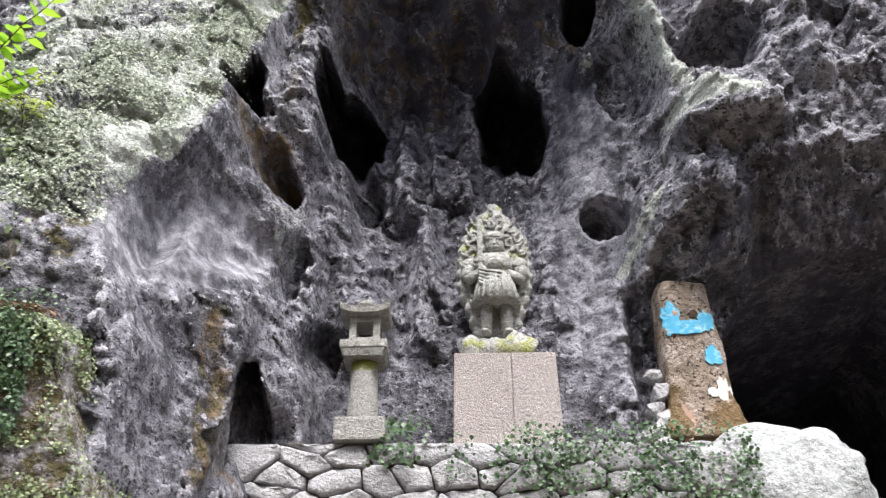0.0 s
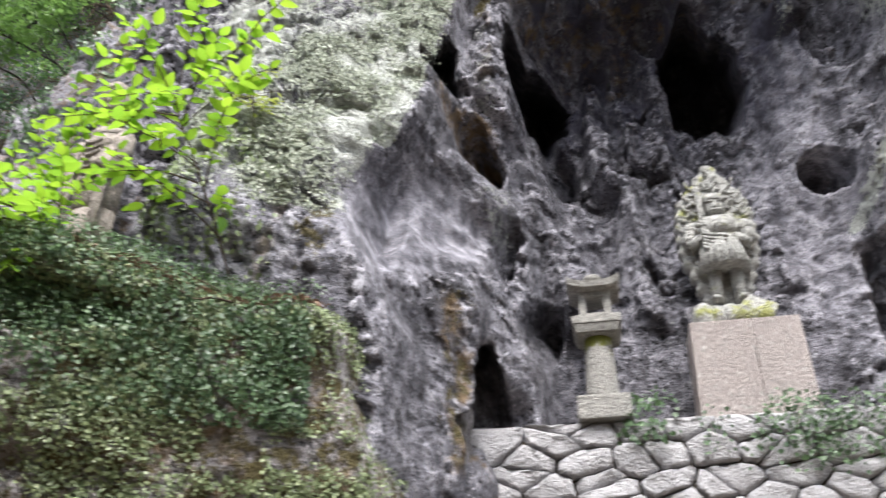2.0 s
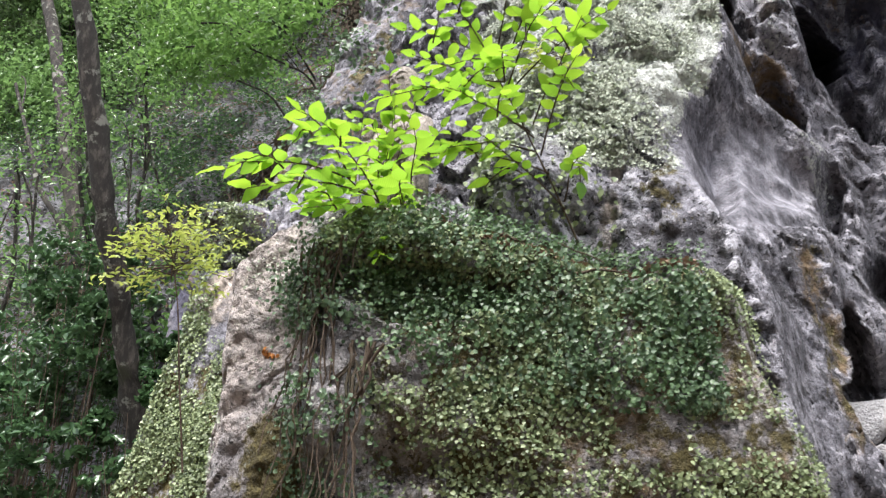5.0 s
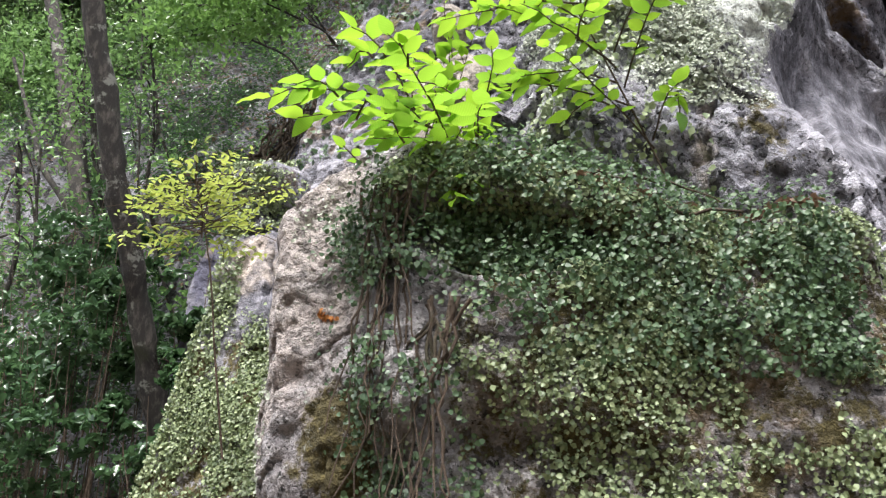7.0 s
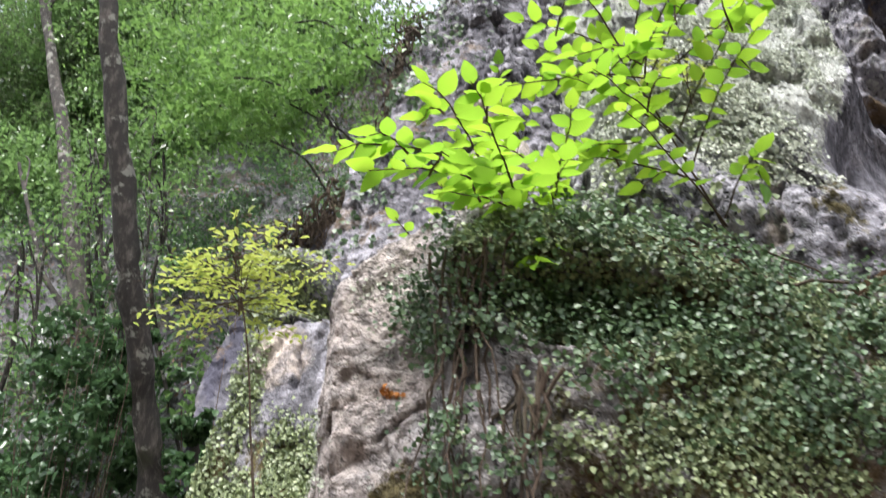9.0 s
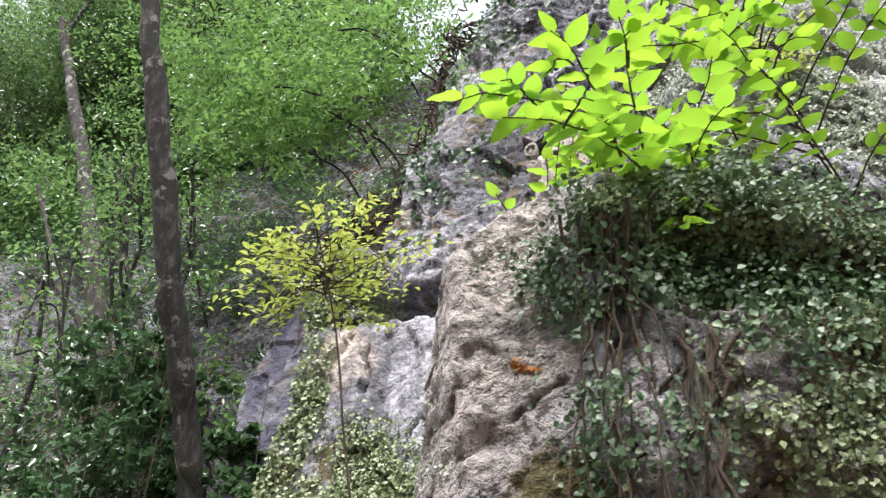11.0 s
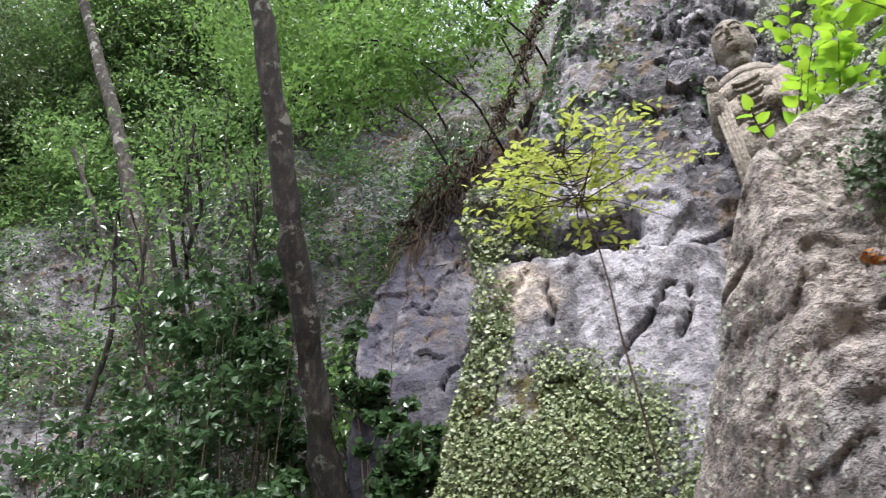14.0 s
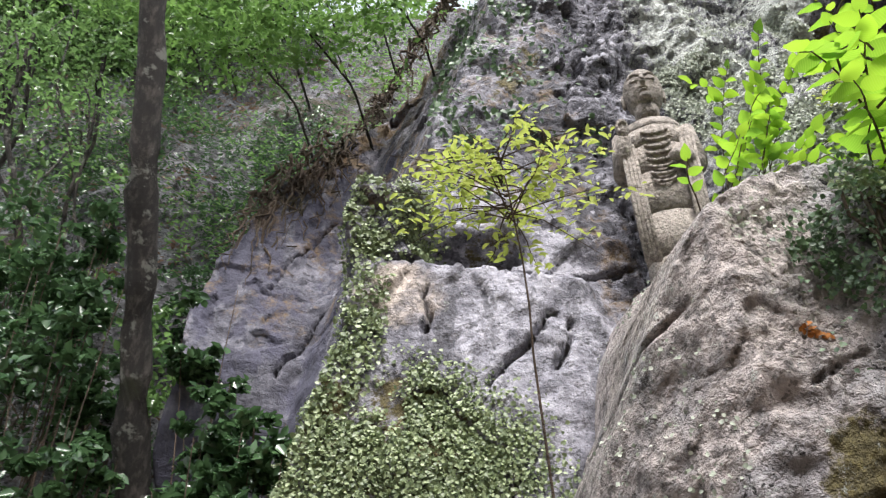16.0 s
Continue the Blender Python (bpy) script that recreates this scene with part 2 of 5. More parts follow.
MAT_CROWN = leaf_material("tree_leaves", (0.022, 0.055, 0.026), (0.20, 0.34, 0.11), 0.36, 0.25)
MAT_CROWNDARK = leaf_material("dark_tree_leaves", (0.015, 0.03, 0.018), (0.14, 0.20, 0.09), 0.25, 0.25)
MAT_FRESH = leaf_material("fresh_tree_leaves", (0.04, 0.10, 0.03), (0.19, 0.33, 0.085), 0.38, 0.3)
MAT_DRY = leaf_material("dead_leaves", (0.09, 0.045, 0.025), (0.30, 0.19, 0.13), 0.1, 0.7)
MAT_BARK = bark_material("mottled_bark", (0.03, 0.025, 0.022), (0.13, 0.11, 0.098), 0.65)
MAT_TWIG = bark_material("brown_twig", (0.09, 0.06, 0.04), (0.17, 0.12, 0.09), 0.1)


# ---- mesh helpers ----
def mesh_object(name, verts, faces, mat, parent=None, label="", shaded=True):
    """One mesh object from arrays; faces all of one size."""
    verts, faces = np.asarray(verts, float), np.asarray(faces, int)
    me = bpy.data.meshes.new(name)
    me.vertices.add(len(verts))
    me.vertices.foreach_set("co", verts.ravel())
    me.loops.add(faces.size)
    me.loops.foreach_set("vertex_index", faces.ravel())
    me.polygons.add(len(faces))
    me.polygons.foreach_set("loop_start", np.arange(len(faces)) * faces.shape[1])
    me.update(calc_edges=True)
    me.validate()
    if shaded:
        me.polygons.foreach_set("use_smooth", np.ones(len(me.polygons), bool))
    me.materials.append(mat)
    ob = new(name, me)
    if parent:
        ob.parent = parent
    if label:
        ob["label"] = label
    return ob


def part(name, bm, mat, parent=None, label="", shaded=False):
    """Link a bmesh as one mesh object under a thing or a part."""
    me = bpy.data.meshes.new(name)
    bmesh.ops.recalc_face_normals(bm, faces=bm.faces)
    for f in bm.faces:
        f.smooth = shaded
    bm.to_mesh(me)
    bm.free()
    me.materials.append(mat)
    ob = new(name, me)
    if parent:
        ob.parent = parent
    if label:
        ob["label"] = label
    return ob


def thing(name, place, label, category, group="", kind=""):
    ob = new(name)
    ob.location = place
    ob.empty_display_size = 0.1
    return tagged(ob, label, category, group, kind)


def set_mask(ob, name, values):
    a = ob.data.attributes.new(name, "FLOAT", "POINT")
    a.data.foreach_set("value", np.asarray(values, np.float32).ravel())


def box(bm, x0, x1, y0, y1, z0, z1, bevel=0.01, taper=1.0):
    """A block with bevelled edges; taper narrows its top."""
    r = bmesh.ops.create_cube(bm, size=1)
    vs = r["verts"]
    for v in vs:
        k = taper if v.co.z > 0 else 1.0
        v.co = Vector(((x0 + x1) / 2 + v.co.x * (x1 - x0) * k, (y0 + y1) / 2 + v.co.y * (y1 - y0) * k, (z0 + z1) / 2 + v.co.z * (z1 - z0)))
    if bevel:
        es = list({e for v in vs for e in v.link_edges})
        bmesh.ops.bevel(bm, geom=es, offset=bevel, segments=2, affect="EDGES", profile=0.6)


def ball(bm, c, r, squash=(1, 1, 1), seg=14):
    vs = bmesh.ops.create_uvsphere(bm, u_segments=seg, v_segments=max(6, seg * 2 // 3), radius=r)["verts"]
    for v in vs:
        v.co = Vector(c) + Vector((v.co.x * squash[0], v.co.y * squash[1], v.co.z * squash[2]))
    return vs


def limb(bm, a, b, ra, rb, seg=10):
    """A round tapered limb between two places."""
    a, b = Vector(a), Vector(b)
    vs = bmesh.ops.create_cone(bm, cap_ends=True, segments=seg, radius1=ra, radius2=rb, depth=(b - a).length)["verts"]
    m = Matrix.Translation((a + b) / 2) @ (b - a).to_track_quat("Z", "Y").to_matrix().to_4x4()
    for v in vs:
        v.co = m @ v.co
    return vs


def tube(path, radii, seg=8):
    """Vertices and quads of a bent tube."""
    path = np.asarray(path, float)
    d = np.gradient(path, axis=0)
    d /= np.linalg.norm(d, axis=1)[:, None] + 1e-9
    ref = np.where(np.abs(d[:, 2:3]) > 0.9, np.array([[1.0, 0, 0]]), np.array([[0, 0, 1.0]]))
    u = np.cross(d, ref)
    u /= np.linalg.norm(u, axis=1)[:, None]
    w = np.cross(d, u)
    a = np.linspace(0, 2 * np.pi, seg, endpoint=False)
    ring = np.cos(a)[None, :, None] * u[:, None] + np.sin(a)[None, :, None] * w[:, None]
    v = path[:, None] + ring * np.asarray(radii, float)[:, None, None]
    n = len(path)
    i, j = np.meshgrid(np.arange(n - 1), np.arange(seg), indexing="ij")
    f = np.stack([i * seg + j, i * seg + (j + 1) % seg, (i + 1) * seg + (j + 1) % seg, (i + 1) * seg + j], -1).reshape(-1, 4)
    return v.reshape(-1, 3), f


def joined(pieces):
    vs, fs, o = [], [], 0
    for v, f in pieces:
        vs.append(v)
        fs.append(f + o)
        o += len(v)
    return np.concatenate(vs), np.concatenate(fs)


def unit(v):
    return v / (np.linalg.norm(v, axis=-1, keepdims=True) + 1e-9)


def leaves(rng, places, normals, size, spread=0.6, aspect=0.6, droop=0.3, lobes=False):
    """Vertices and triangles of many leaves, each folded along its midrib and pointed, at places, facing along normals."""
    n = len(places)
    nn = unit(normals + rng.normal(0, spread, (n, 3)))
    t = rng.normal(0, 1, (n, 3)) + np.array([0, 0, -droop * 3])
    t = unit(t - (t * nn).sum(1, keepdims=True) * nn)
    s = np.cross(nn, t)
    L = (size * rng.uniform(0.6, 1.25, n))[:, None]
    W = L * aspect * 0.5
    base, tip = places - t * L * 0.5, places + t * L * 0.5 - nn * L * 0.08
    lift = nn * L * 0.10
    a1, a2 = base + t * L * 0.28 + s * W * 0.92 + lift, base + t * L * 0.62 + s * W * 0.8 + lift
    b1, b2 = base + t * L * 0.28 - s * W * 0.92 + lift, base + t * L * 0.62 - s * W * 0.8 + lift
    if lobes:
        v = np.stack([base, a1, a2, tip, b2, b1], 1).reshape(-1, 3)
        k = np.arange(n)[:, None] * 6
        f = np.concatenate([k + np.array([[0, 1, 2]]), k + np.array([[0, 2, 3]]), k + np.array([[0, 3, 4]]), k + np.array([[0, 4, 5]])])
    else:
        v = np.stack([base, (a1 + a2) / 2, tip, (b1 + b2) / 2], 1).reshape(-1, 3)
        k = np.arange(n)[:, None] * 4
        f = np.concatenate([k + np.array([[0, 1, 2]]), k + np.array([[0, 2, 3]])])
    return v, f


# ---- the cliff ----
def warp(x, z, seed=0.0, k=0.16, scale=0.7):
    return x + k * fbm(x, seed + 0 * x, z, scale, 3), z + k * fbm(x, seed + 40 + 0 * x, z, scale, 3)


def hollow(y, x, z, cx, cz, rx, rz, depth, turn=0.0, rim=0.25):
    """Sinks an oval hollow with a wavy rim."""
    r = oval(x, z, cx, cz, rx, rz, turn)
    return y + depth * smooth(1 + rim, 1 - rim, r)


def swell(y, x, z, cx, cz, rx, rz, height, turn=0.0):
    r = oval(x, z, cx, cz, rx, rz, turn)
    return y - height * np.clip(1 - r * r, 0, 1)


BLOCK_EDGE = ([2.4, 3.0, 3.42, 4.0, 4.44, 4.76, 5.24, 5.6], [-6.6, -6.40, -6.29, -6.15, -6.02, -6.03, -6.04, -5.9])
CRAG_EDGE = ([4, 5, 6, 6.6, 7.2, 7.8, 8.5, 9.3, 11, 13], [-7.4, -7.35, -7.3, -7.2, -6.95, -6.6, -6.1, -5.4, -4.4, -3.4])
ALCOVE_RIM = ([3.9, 4.5, 4.9, 5.3, 5.6, 5.85, 6.1, 6.7, 7.7, 8.7, 12], [-2.02, -2.26, -2.36, -2.36, -2.25, -2.12, -1.99, -1.93, -1.88, -1.8, -1.2])


def bores(x, z):
    """Depth of the dark holes, which run back and upwards into the rock."""
    wx, wz = warp(x, z, 9.0, 0.045, 0.25)
    d = 0 * x
    for cx, cz, rx, rz, depth, turn in ((-1.85, 7.36, 0.085, 0.42, 1.4, -9), (-1.08, 8.22, 0.28, 0.60, 2.2, -14), (0.80, 8.42, 0.34, 0.86, 2.2, 14), (1.62, 9.55, 0.17, 0.50, 1.6, 4), (-1.57, 3.70, 0.08, 0.60, 0.8, -6)):
        d = np.maximum(d, depth * smooth(1.12, 0.88, oval(wx, wz, cx, cz, rx, rz, turn)))
    return d * smooth(0.20, 0.26, strip(wx, wz, -1.62, 9.8, -1.56, 7.30))


def cliff_depth(x, z):
    """How far back the cliff's face lies at x and height z."""
    wx, wz = warp(x, z, 0.0, 0.07, 0.5)
    up = np.maximum(z - 5.0, -0.6)
    # back of the grotto, its left cheek and its right cheek
    back = 8.2 + 0.40 * up
    cheek_l = 6.3 + 2.0 * np.maximum(wx + 2.0, -0.1) + 0.25 * (z - 5) + 2.0 * np.maximum(-2.3 - wx, 0)
    cheek_r = 8.15 - 0.95 * (wx - 1.75)
    y = smin(back, smin(cheek_l, smax(cheek_r, 7.15 + 0 * x, 0.3), 0.35), 0.35)
    # left wall, leaning back, its rim overhanging the smooth alcove
    left = 5.91 + 0.36 * (x + 2.6) + 0.45 * (np.maximum(z, 4.5) - 6.02)
    left = left + 5.5 * np.maximum(x + 0.02 * vnoise(0 * x, 3.0 + 0 * x, z * 4.0) - np.interp(z, *ALCOVE_RIM), 0)
    y = smin(y, left, 0.08)
    niche = 5.85 + 0.22 * (z - 5.2)
    y = y * smooth(-3.9, -3.3, wx) + smax(niche, y, 0.1) * (1 - smooth(-3.9, -3.3, wx))
    # buttress under the alcove, with a level top and a sheer right edge
    butt = 6.22 + 1.35 * np.maximum(wx + 2.0, -0.50) + 3 * np.maximum(-2.55 - wx, 0) + 0.10 * (z - 4.6)
    butt = butt + 4.0 * np.maximum(z + 0.03 * vnoise(x * 5.0, 1.0 + 0 * x, 0 * x) - (4.66 + 0.24 * (x + 2)), 0) + 7.0 * np.maximum(x + 0.03 * vnoise(0 * x, 2.0 + 0 * x, z * 4.0) + 1.56 + 0.05 * (4.6 - z), 0)
    y = smin(y, butt, 0.04)
    # the block at the far left with its sheared edge, the crag over it and the slab behind
    edge = np.interp(z, *BLOCK_EDGE) + 0.05 * fbm(x, 8.0 + 0 * x, z, 0.25, 3)
    block = 5.50 + 0.05 * (z - 4) + 7.0 * np.maximum(edge - x, 0) + 1.2 * np.maximum(wx + 4.7, 0) + 3.0 * np.maximum(wz - (4.80 - 0.13 * (wx + 5.9)), 0)
    mound = 5.52 + 7.0 * np.maximum(edge - x, 0) + 2.5 * np.maximum(wx + 5.62, 0) + 2.2 * np.maximum(wz - 5.32, 0)
    crag = 5.78 + 0.22 * (z - 5.2) + 1.6 * np.maximum(-5.72 - wx + 0.22 * np.maximum(z - 5.4, 0), 0)
    slab = 7.1 + 0.26 * (np.maximum(z, 5.0) - 6.0) + 0.25 * (x + 7.2) + 0.5 * np.maximum(4.5 - z, 0)
    far = smin(smin(block, mound, 0.05), smin(crag, slab, 0.12), 0.05)
    far = far + 4.0 * np.maximum(np.interp(z, *CRAG_EDGE) - wx, 0)
    y = np.where(x < -3.4, smin(far, np.where(x < -4.3, 99.0, y), 0.15), y)
    # upright flutes of the grotto
    comb = wx * 2.1 + 0.5 * fbm(wx, 6.0 + 0 * x, z * 0.4, 1.1, 3)
    y = y + (0.16 * np.abs((comb % 1) * 2 - 1) - 0.08) * smooth(-1.5, -1.2, x) * smooth(1.3, 0.9, x)
    # overhanging roof of the grotto and the big cave on the right
    y = y - 1.2 * np.maximum(z - 10.3, 0) * smooth(-2.2, -1.4, x) * smooth(2.8, 2.2, x)
    roof = np.interp(wx, [2.45, 2.7, 3.0, 3.6, 4.6, 6.0], [5.55, 5.9, 6.4, 6.62, 6.85, 7.2])
    y = y + np.minimum((1.2 * np.maximum(roof - wz, 0) + 9.0 * np.maximum(roof - 0.8 - wz, 0)) * smooth(2.35, 2.7, wx) * smooth(5.7, 5.0, wx), 10.5)
    under = smooth(5.65, 5.35, z) * smooth(1.7, 1.9, x)
    y = y + under * np.maximum(8.4 - y, 0)
    # terrace below the shrine and the cave's floor
    y = smin(y, 7.75 + 4.5 * np.maximum(wz - 3.35, 0) + 6 * np.maximum(-1.4 - wx, 0), 0.2)
    return y


def calmness(x, z):
    """Where water has worn the rock smooth: the far block and slab, the alcove, the grotto's right flank."""
    c = (0.45 + 0.25 * smooth(5.2, 4.7, z)) * smooth(-4.3, -4.8, x) * smooth(9.0, 7.5, z) + 0.20 * smooth(-6.0, -6.2, x)
    c = np.maximum(c, 0.85 * smooth(1.35, 0.8, oval(x, z, -2.02, 5.15, 0.34, 0.75, -20)))
    return np.maximum(c, 0.55 * smooth(1.3, 0.6, oval(x, z, 1.5, 6.6, 0.45, 2.2, 0)))


def cliff_shape(x, z):
    y = cliff_depth(x, z)
    wx, wz = warp(x, z, 9.0, 0.045, 0.32)
    # lit bowls of the grotto
    y = hollow(y, wx, wz, -0.90, 7.38, 0.19, 0.42, 0.5, 8, 0.3)
    y = hollow(y, wx, wz, 0.35, 9.6, 0.22, 0.35, 0.6, 8, 0.4)
    y = hollow(y, wx, wz, 2.15, 12.0, 0.35, 1.1, 2.0)
    y = hollow(y, wx, wz, -1.66, 6.62, 0.19, 0.34, 0.65, 14, 0.22)
    y = hollow(y, wx, wz, 1.70, 6.44, 0.20, 0.25, 0.6, 28, 0.14)
    y = hollow(y, wx, wz, -2.08, 5.35, 0.30, 0.55, 0.30, -24, 0.7)
    y = hollow(y, wx, wz, -1.15, 4.75, 0.18, 0.32, 0.45, -12, 0.3)
    y = hollow(y, wx, wz, -1.45, 5.5, 0.10, 0.35, 0.35, -10, 0.4)
    y = hollow(y, wx, wz, 2.05, 8.1, 0.26, 0.60, 0.35, 10, 0.2)
    y = hollow(y, wx, wz, 2.95, 8.05, 0.38, 0.48, 0.65, -15, 0.2)
    y = hollow(y, wx, wz, 2.35, 5.75, 0.35, 0.22, 0.35, 20)
    # stalactite pillar with its knob, and the deep bores beside it
    d = strip(wx, wz, -1.62, 9.8, -1.56, 7.30)
    pillar = 7.30 + 0.22 * (z - 6.9) + 0.20 * (d / 0.22) ** 2 + 6.0 * np.maximum(d - 0.24, 0) - 0.10 * smooth(0.4, 0.0, np.abs(z - 8.5))
    y = smin(y, pillar, 0.06)
    y = y + bores(x, z)
    # ribs between the hollows, the broken plate and the spur
    y = y - 0.32 * smooth(0.20, 0.06, strip(wx, wz, -0.45, 9.0, -0.42, 6.9))
    y = y - 0.22 * smooth(0.26, 0.04, strip(wx, wz, -0.30, 7.0, -0.15, 5.0))
    y = y - 0.24 * smooth(1.15, 0.95, oval(wx, wz, 0.08, 7.55, 0.20, 0.42, 12))
    y = y - 0.30 * smooth(0.34, 0.05, strip(wx, wz, -0.95, 6.5, -0.6, 3.6))
    y = swell(y, wx, wz, 1.62, 8.55, 0.16, 0.24, 0.40, 20)
    # nose and ridges of the right mass
    y = y - 0.50 * smooth(7.5, 6.80, wz) * smooth(6.55, 6.75, wz) * smooth(2.1, 2.4, wx) * smooth(3.35, 3.0, wx)
    y = swell(y, wx, wz, 2.25, 6.1, 0.50, 0.55, 0.35, 20)
    y = y - 0.30 * smooth(0.22, 0.0, strip(wx, wz, 2.15, 9.2, 2.5, 7.1))
    y = y - 0.25 * smooth(0.25, 0.0, strip(wx, wz, 3.6, 9.0, 3.7, 7.4))
    # cracks of the far block and the slab, and the dark recess over the block
    cx, cz = warp(x, z, 15.0, 0.03, 0.15)
    for x0, z0, x1, z1, deep in ((-5.95, 4.84, -5.28, 4.73, 0.5), (-5.28, 4.73, -4.85, 4.66, 0.5), (-4.85, 4.66, -4.45, 4.78, 0.5), (-5.30, 3.90, -5.12, 4.14, 0.14), (-5.12, 4.14, -4.94, 4.36, 0.12), (-4.95, 4.0, -4.84, 4.3, 0.10), (-5.62, 4.58, -5.60, 4.28, 0.12), (-6.75, 4.9, -6.45, 5.5, 0.10), (-6.9, 5.8, -6.5, 6.7, 0.08)):
        y = y + deep * smooth(0.022, 0.0, strip(cx, cz, x0, z0, x1, z1))
    y = hollow(y, wx, wz, -5.38, 4.95, 0.30, 0.15, 0.35, -4, 0.4)
    # overhanging roof of the grotto
    y = y - 1.0 * smooth(9.0, 10.1, z) * smooth(-2.1, -1.4, x) * smooth(2.7, 2.0, x)
    # weathering
    calm = 1 - calmness(x, z)
    rough = 0.55 + 0.45 * vnoise(x * 0.6, 3.0 + 0 * x, z * 0.6)
    sx, sz = (cliff_depth(x + 0.03, z) - cliff_depth(x - 0.03, z)) / 0.06, (cliff_depth(x, z + 0.03) - cliff_depth(x, z - 0.03)) / 0.06
    calm = calm * np.clip(2.2 / np.sqrt(1 + sx * sx + sz * sz), 0.12, 1)
    deep = 0.5 * y
    y = y + calm * (0.12 * fbm(x, deep, z * 0.6, 1.3, 3) - 0.045 * ridged(x, deep, z * 0.6, 0.6, 5, 0.6) * (0.7 + rough))
    y = y + calm * broken(x, deep, z) + (0.1 + 0.9 * calm) * 0.040 * fbm(x, deep, z * 0.8, 0.34, 5, 0.68)
    # level shelf on which the statues stand
    y = y + smooth(5.0, 4.7, z) * smooth(3.5, 3.7, z) * smooth(-1.25, -1.05, x) * smooth(1.5, 1.3, x) * np.maximum(8.10 - y, 0)
    # clear of the dry-stone wall's end
    return y + smooth(4.15, 3.9, z) * smooth(-1.58, -1.50, x) * smooth(1.9, 1.7, x) * np.maximum(7.55 - y, 0)


def facets(x, z, scale, seed):
    """Broken facets: each cell of the rock has its own tilt."""
    u, v = x / scale, z / scale
    iu, iv = np.floor(u).astype(int), np.floor(v).astype(int)
    best, value = np.full(x.shape, 9e9), np.zeros(x.shape)
    for di in (-1, 0, 1):
        for dj in (-1, 0, 1):
            a, b = iu + di, iv + dj
            r = [LATTICE[(a + 3 * k + seed) & 31, (b + 7 * k) & 31, (seed * 5 + k) & 31] for k in range(5)]
            du, dv = u - a - r[0], v - b - r[1]
            d = du * du + dv * dv
            near = d < best
            value = np.where(near, (r[2] - 0.5) * 1.2 * du + (r[3] - 0.5) * 1.2 * dv + (r[4] - 0.5) * 0.7, value)
            best = np.where(near, d, best)
    return value


def broken(x, y, z):
    a, b = x + 0.12 * fbm(x, y, z, 0.5, 3), z + 0.12 * fbm(x + 31, y, z, 0.5, 3)
    a2, b2 = x + 0.05 * fbm(x + 5, y, z, 0.16, 2), z + 0.05 * fbm(x + 17, y, z, 0.16, 2)
    return 0.17 * facets(a, b * 0.6, 0.62, 3) + 0.12 * facets(a2, b2 * 0.7, 0.25, 9) + 0.065 * facets(a2, b2, 0.11, 14)


def boulder_shape(x, z):
    wx, wz = warp(x, z, 21.0, 0.05, 0.4)
    y = 4.06 + 0.66 * np.maximum(wx + 3.6, 0) + 1.45 * np.maximum(-4.52 - wx, 0) + 0.06 * (3.4 - z)
    y = smax(y, 4.06 + 0 * x, 0.25)
    top = np.interp(wx, [-5.4, -5.13, -4.99, -4.83, -4.74, -4.64, -4.52, -4.35, -4.13, -3.97, -3.64, -3.4, -3.0, -2.7, -2.4, -2.2, -2.05, -1.9], [2.2, 2.72, 2.98, 3.30, 3.53, 3.67, 3.80, 3.93, 4.06, 4.05, 3.92, 3.80, 3.68, 3.66, 3.70, 3.52, 3.0, 2.3])
    y = y + 2.6 * np.maximum(wz - top, 0) + 5 * np.maximum(wx + 1.98 - 0.1 * (3 - z), 0)
    # hollow under the fringe of creepers, and the sheared left face
    y = hollow(y, wx, wz, -3.55, 3.5, 0.42, 0.16, 0.22, -6)
    y = hollow(y, wx, wz, -3.6, 2.4, 0.6, 0.35, 0.12)
    y = y + 0.07 * smooth(0.018, 0.0, strip(wx, wz, -4.95, 3.36, -4.66, 3.47))
    y = y + 0.04 * smooth(0.018, 0.0, strip(wx, wz, -4.35, 3.05, -4.15, 3.12))
    y = y - 0.14 * smooth(0.22, 0.0, strip(wx, wz, -3.95, 3.75, -3.9, 2.4))
    y = y + 0.07 * fbm(x, y * 0.5, z, 1.0, 3)
    a, b = x + 0.04 * fbm(x, y, z, 0.14, 3), z + 0.04 * fbm(x + 8, y, z, 0.14, 3)
    chips = 0.045 * facets(a * 1.0 + 0.3 * b, b * 0.7, 0.34, 4) + 0.022 * facets(a, b * 0.8, 0.15, 5) + 0.016 * facets(b, a, 0.07, 11)
    return y + 0.06 * broken(x, y, z) + chips + 0.012 * fbm(x, y, z * 0.8, 0.16, 5, 0.7) - 0.012 * ridged(x, y, z, 0.12, 3, 0.6)


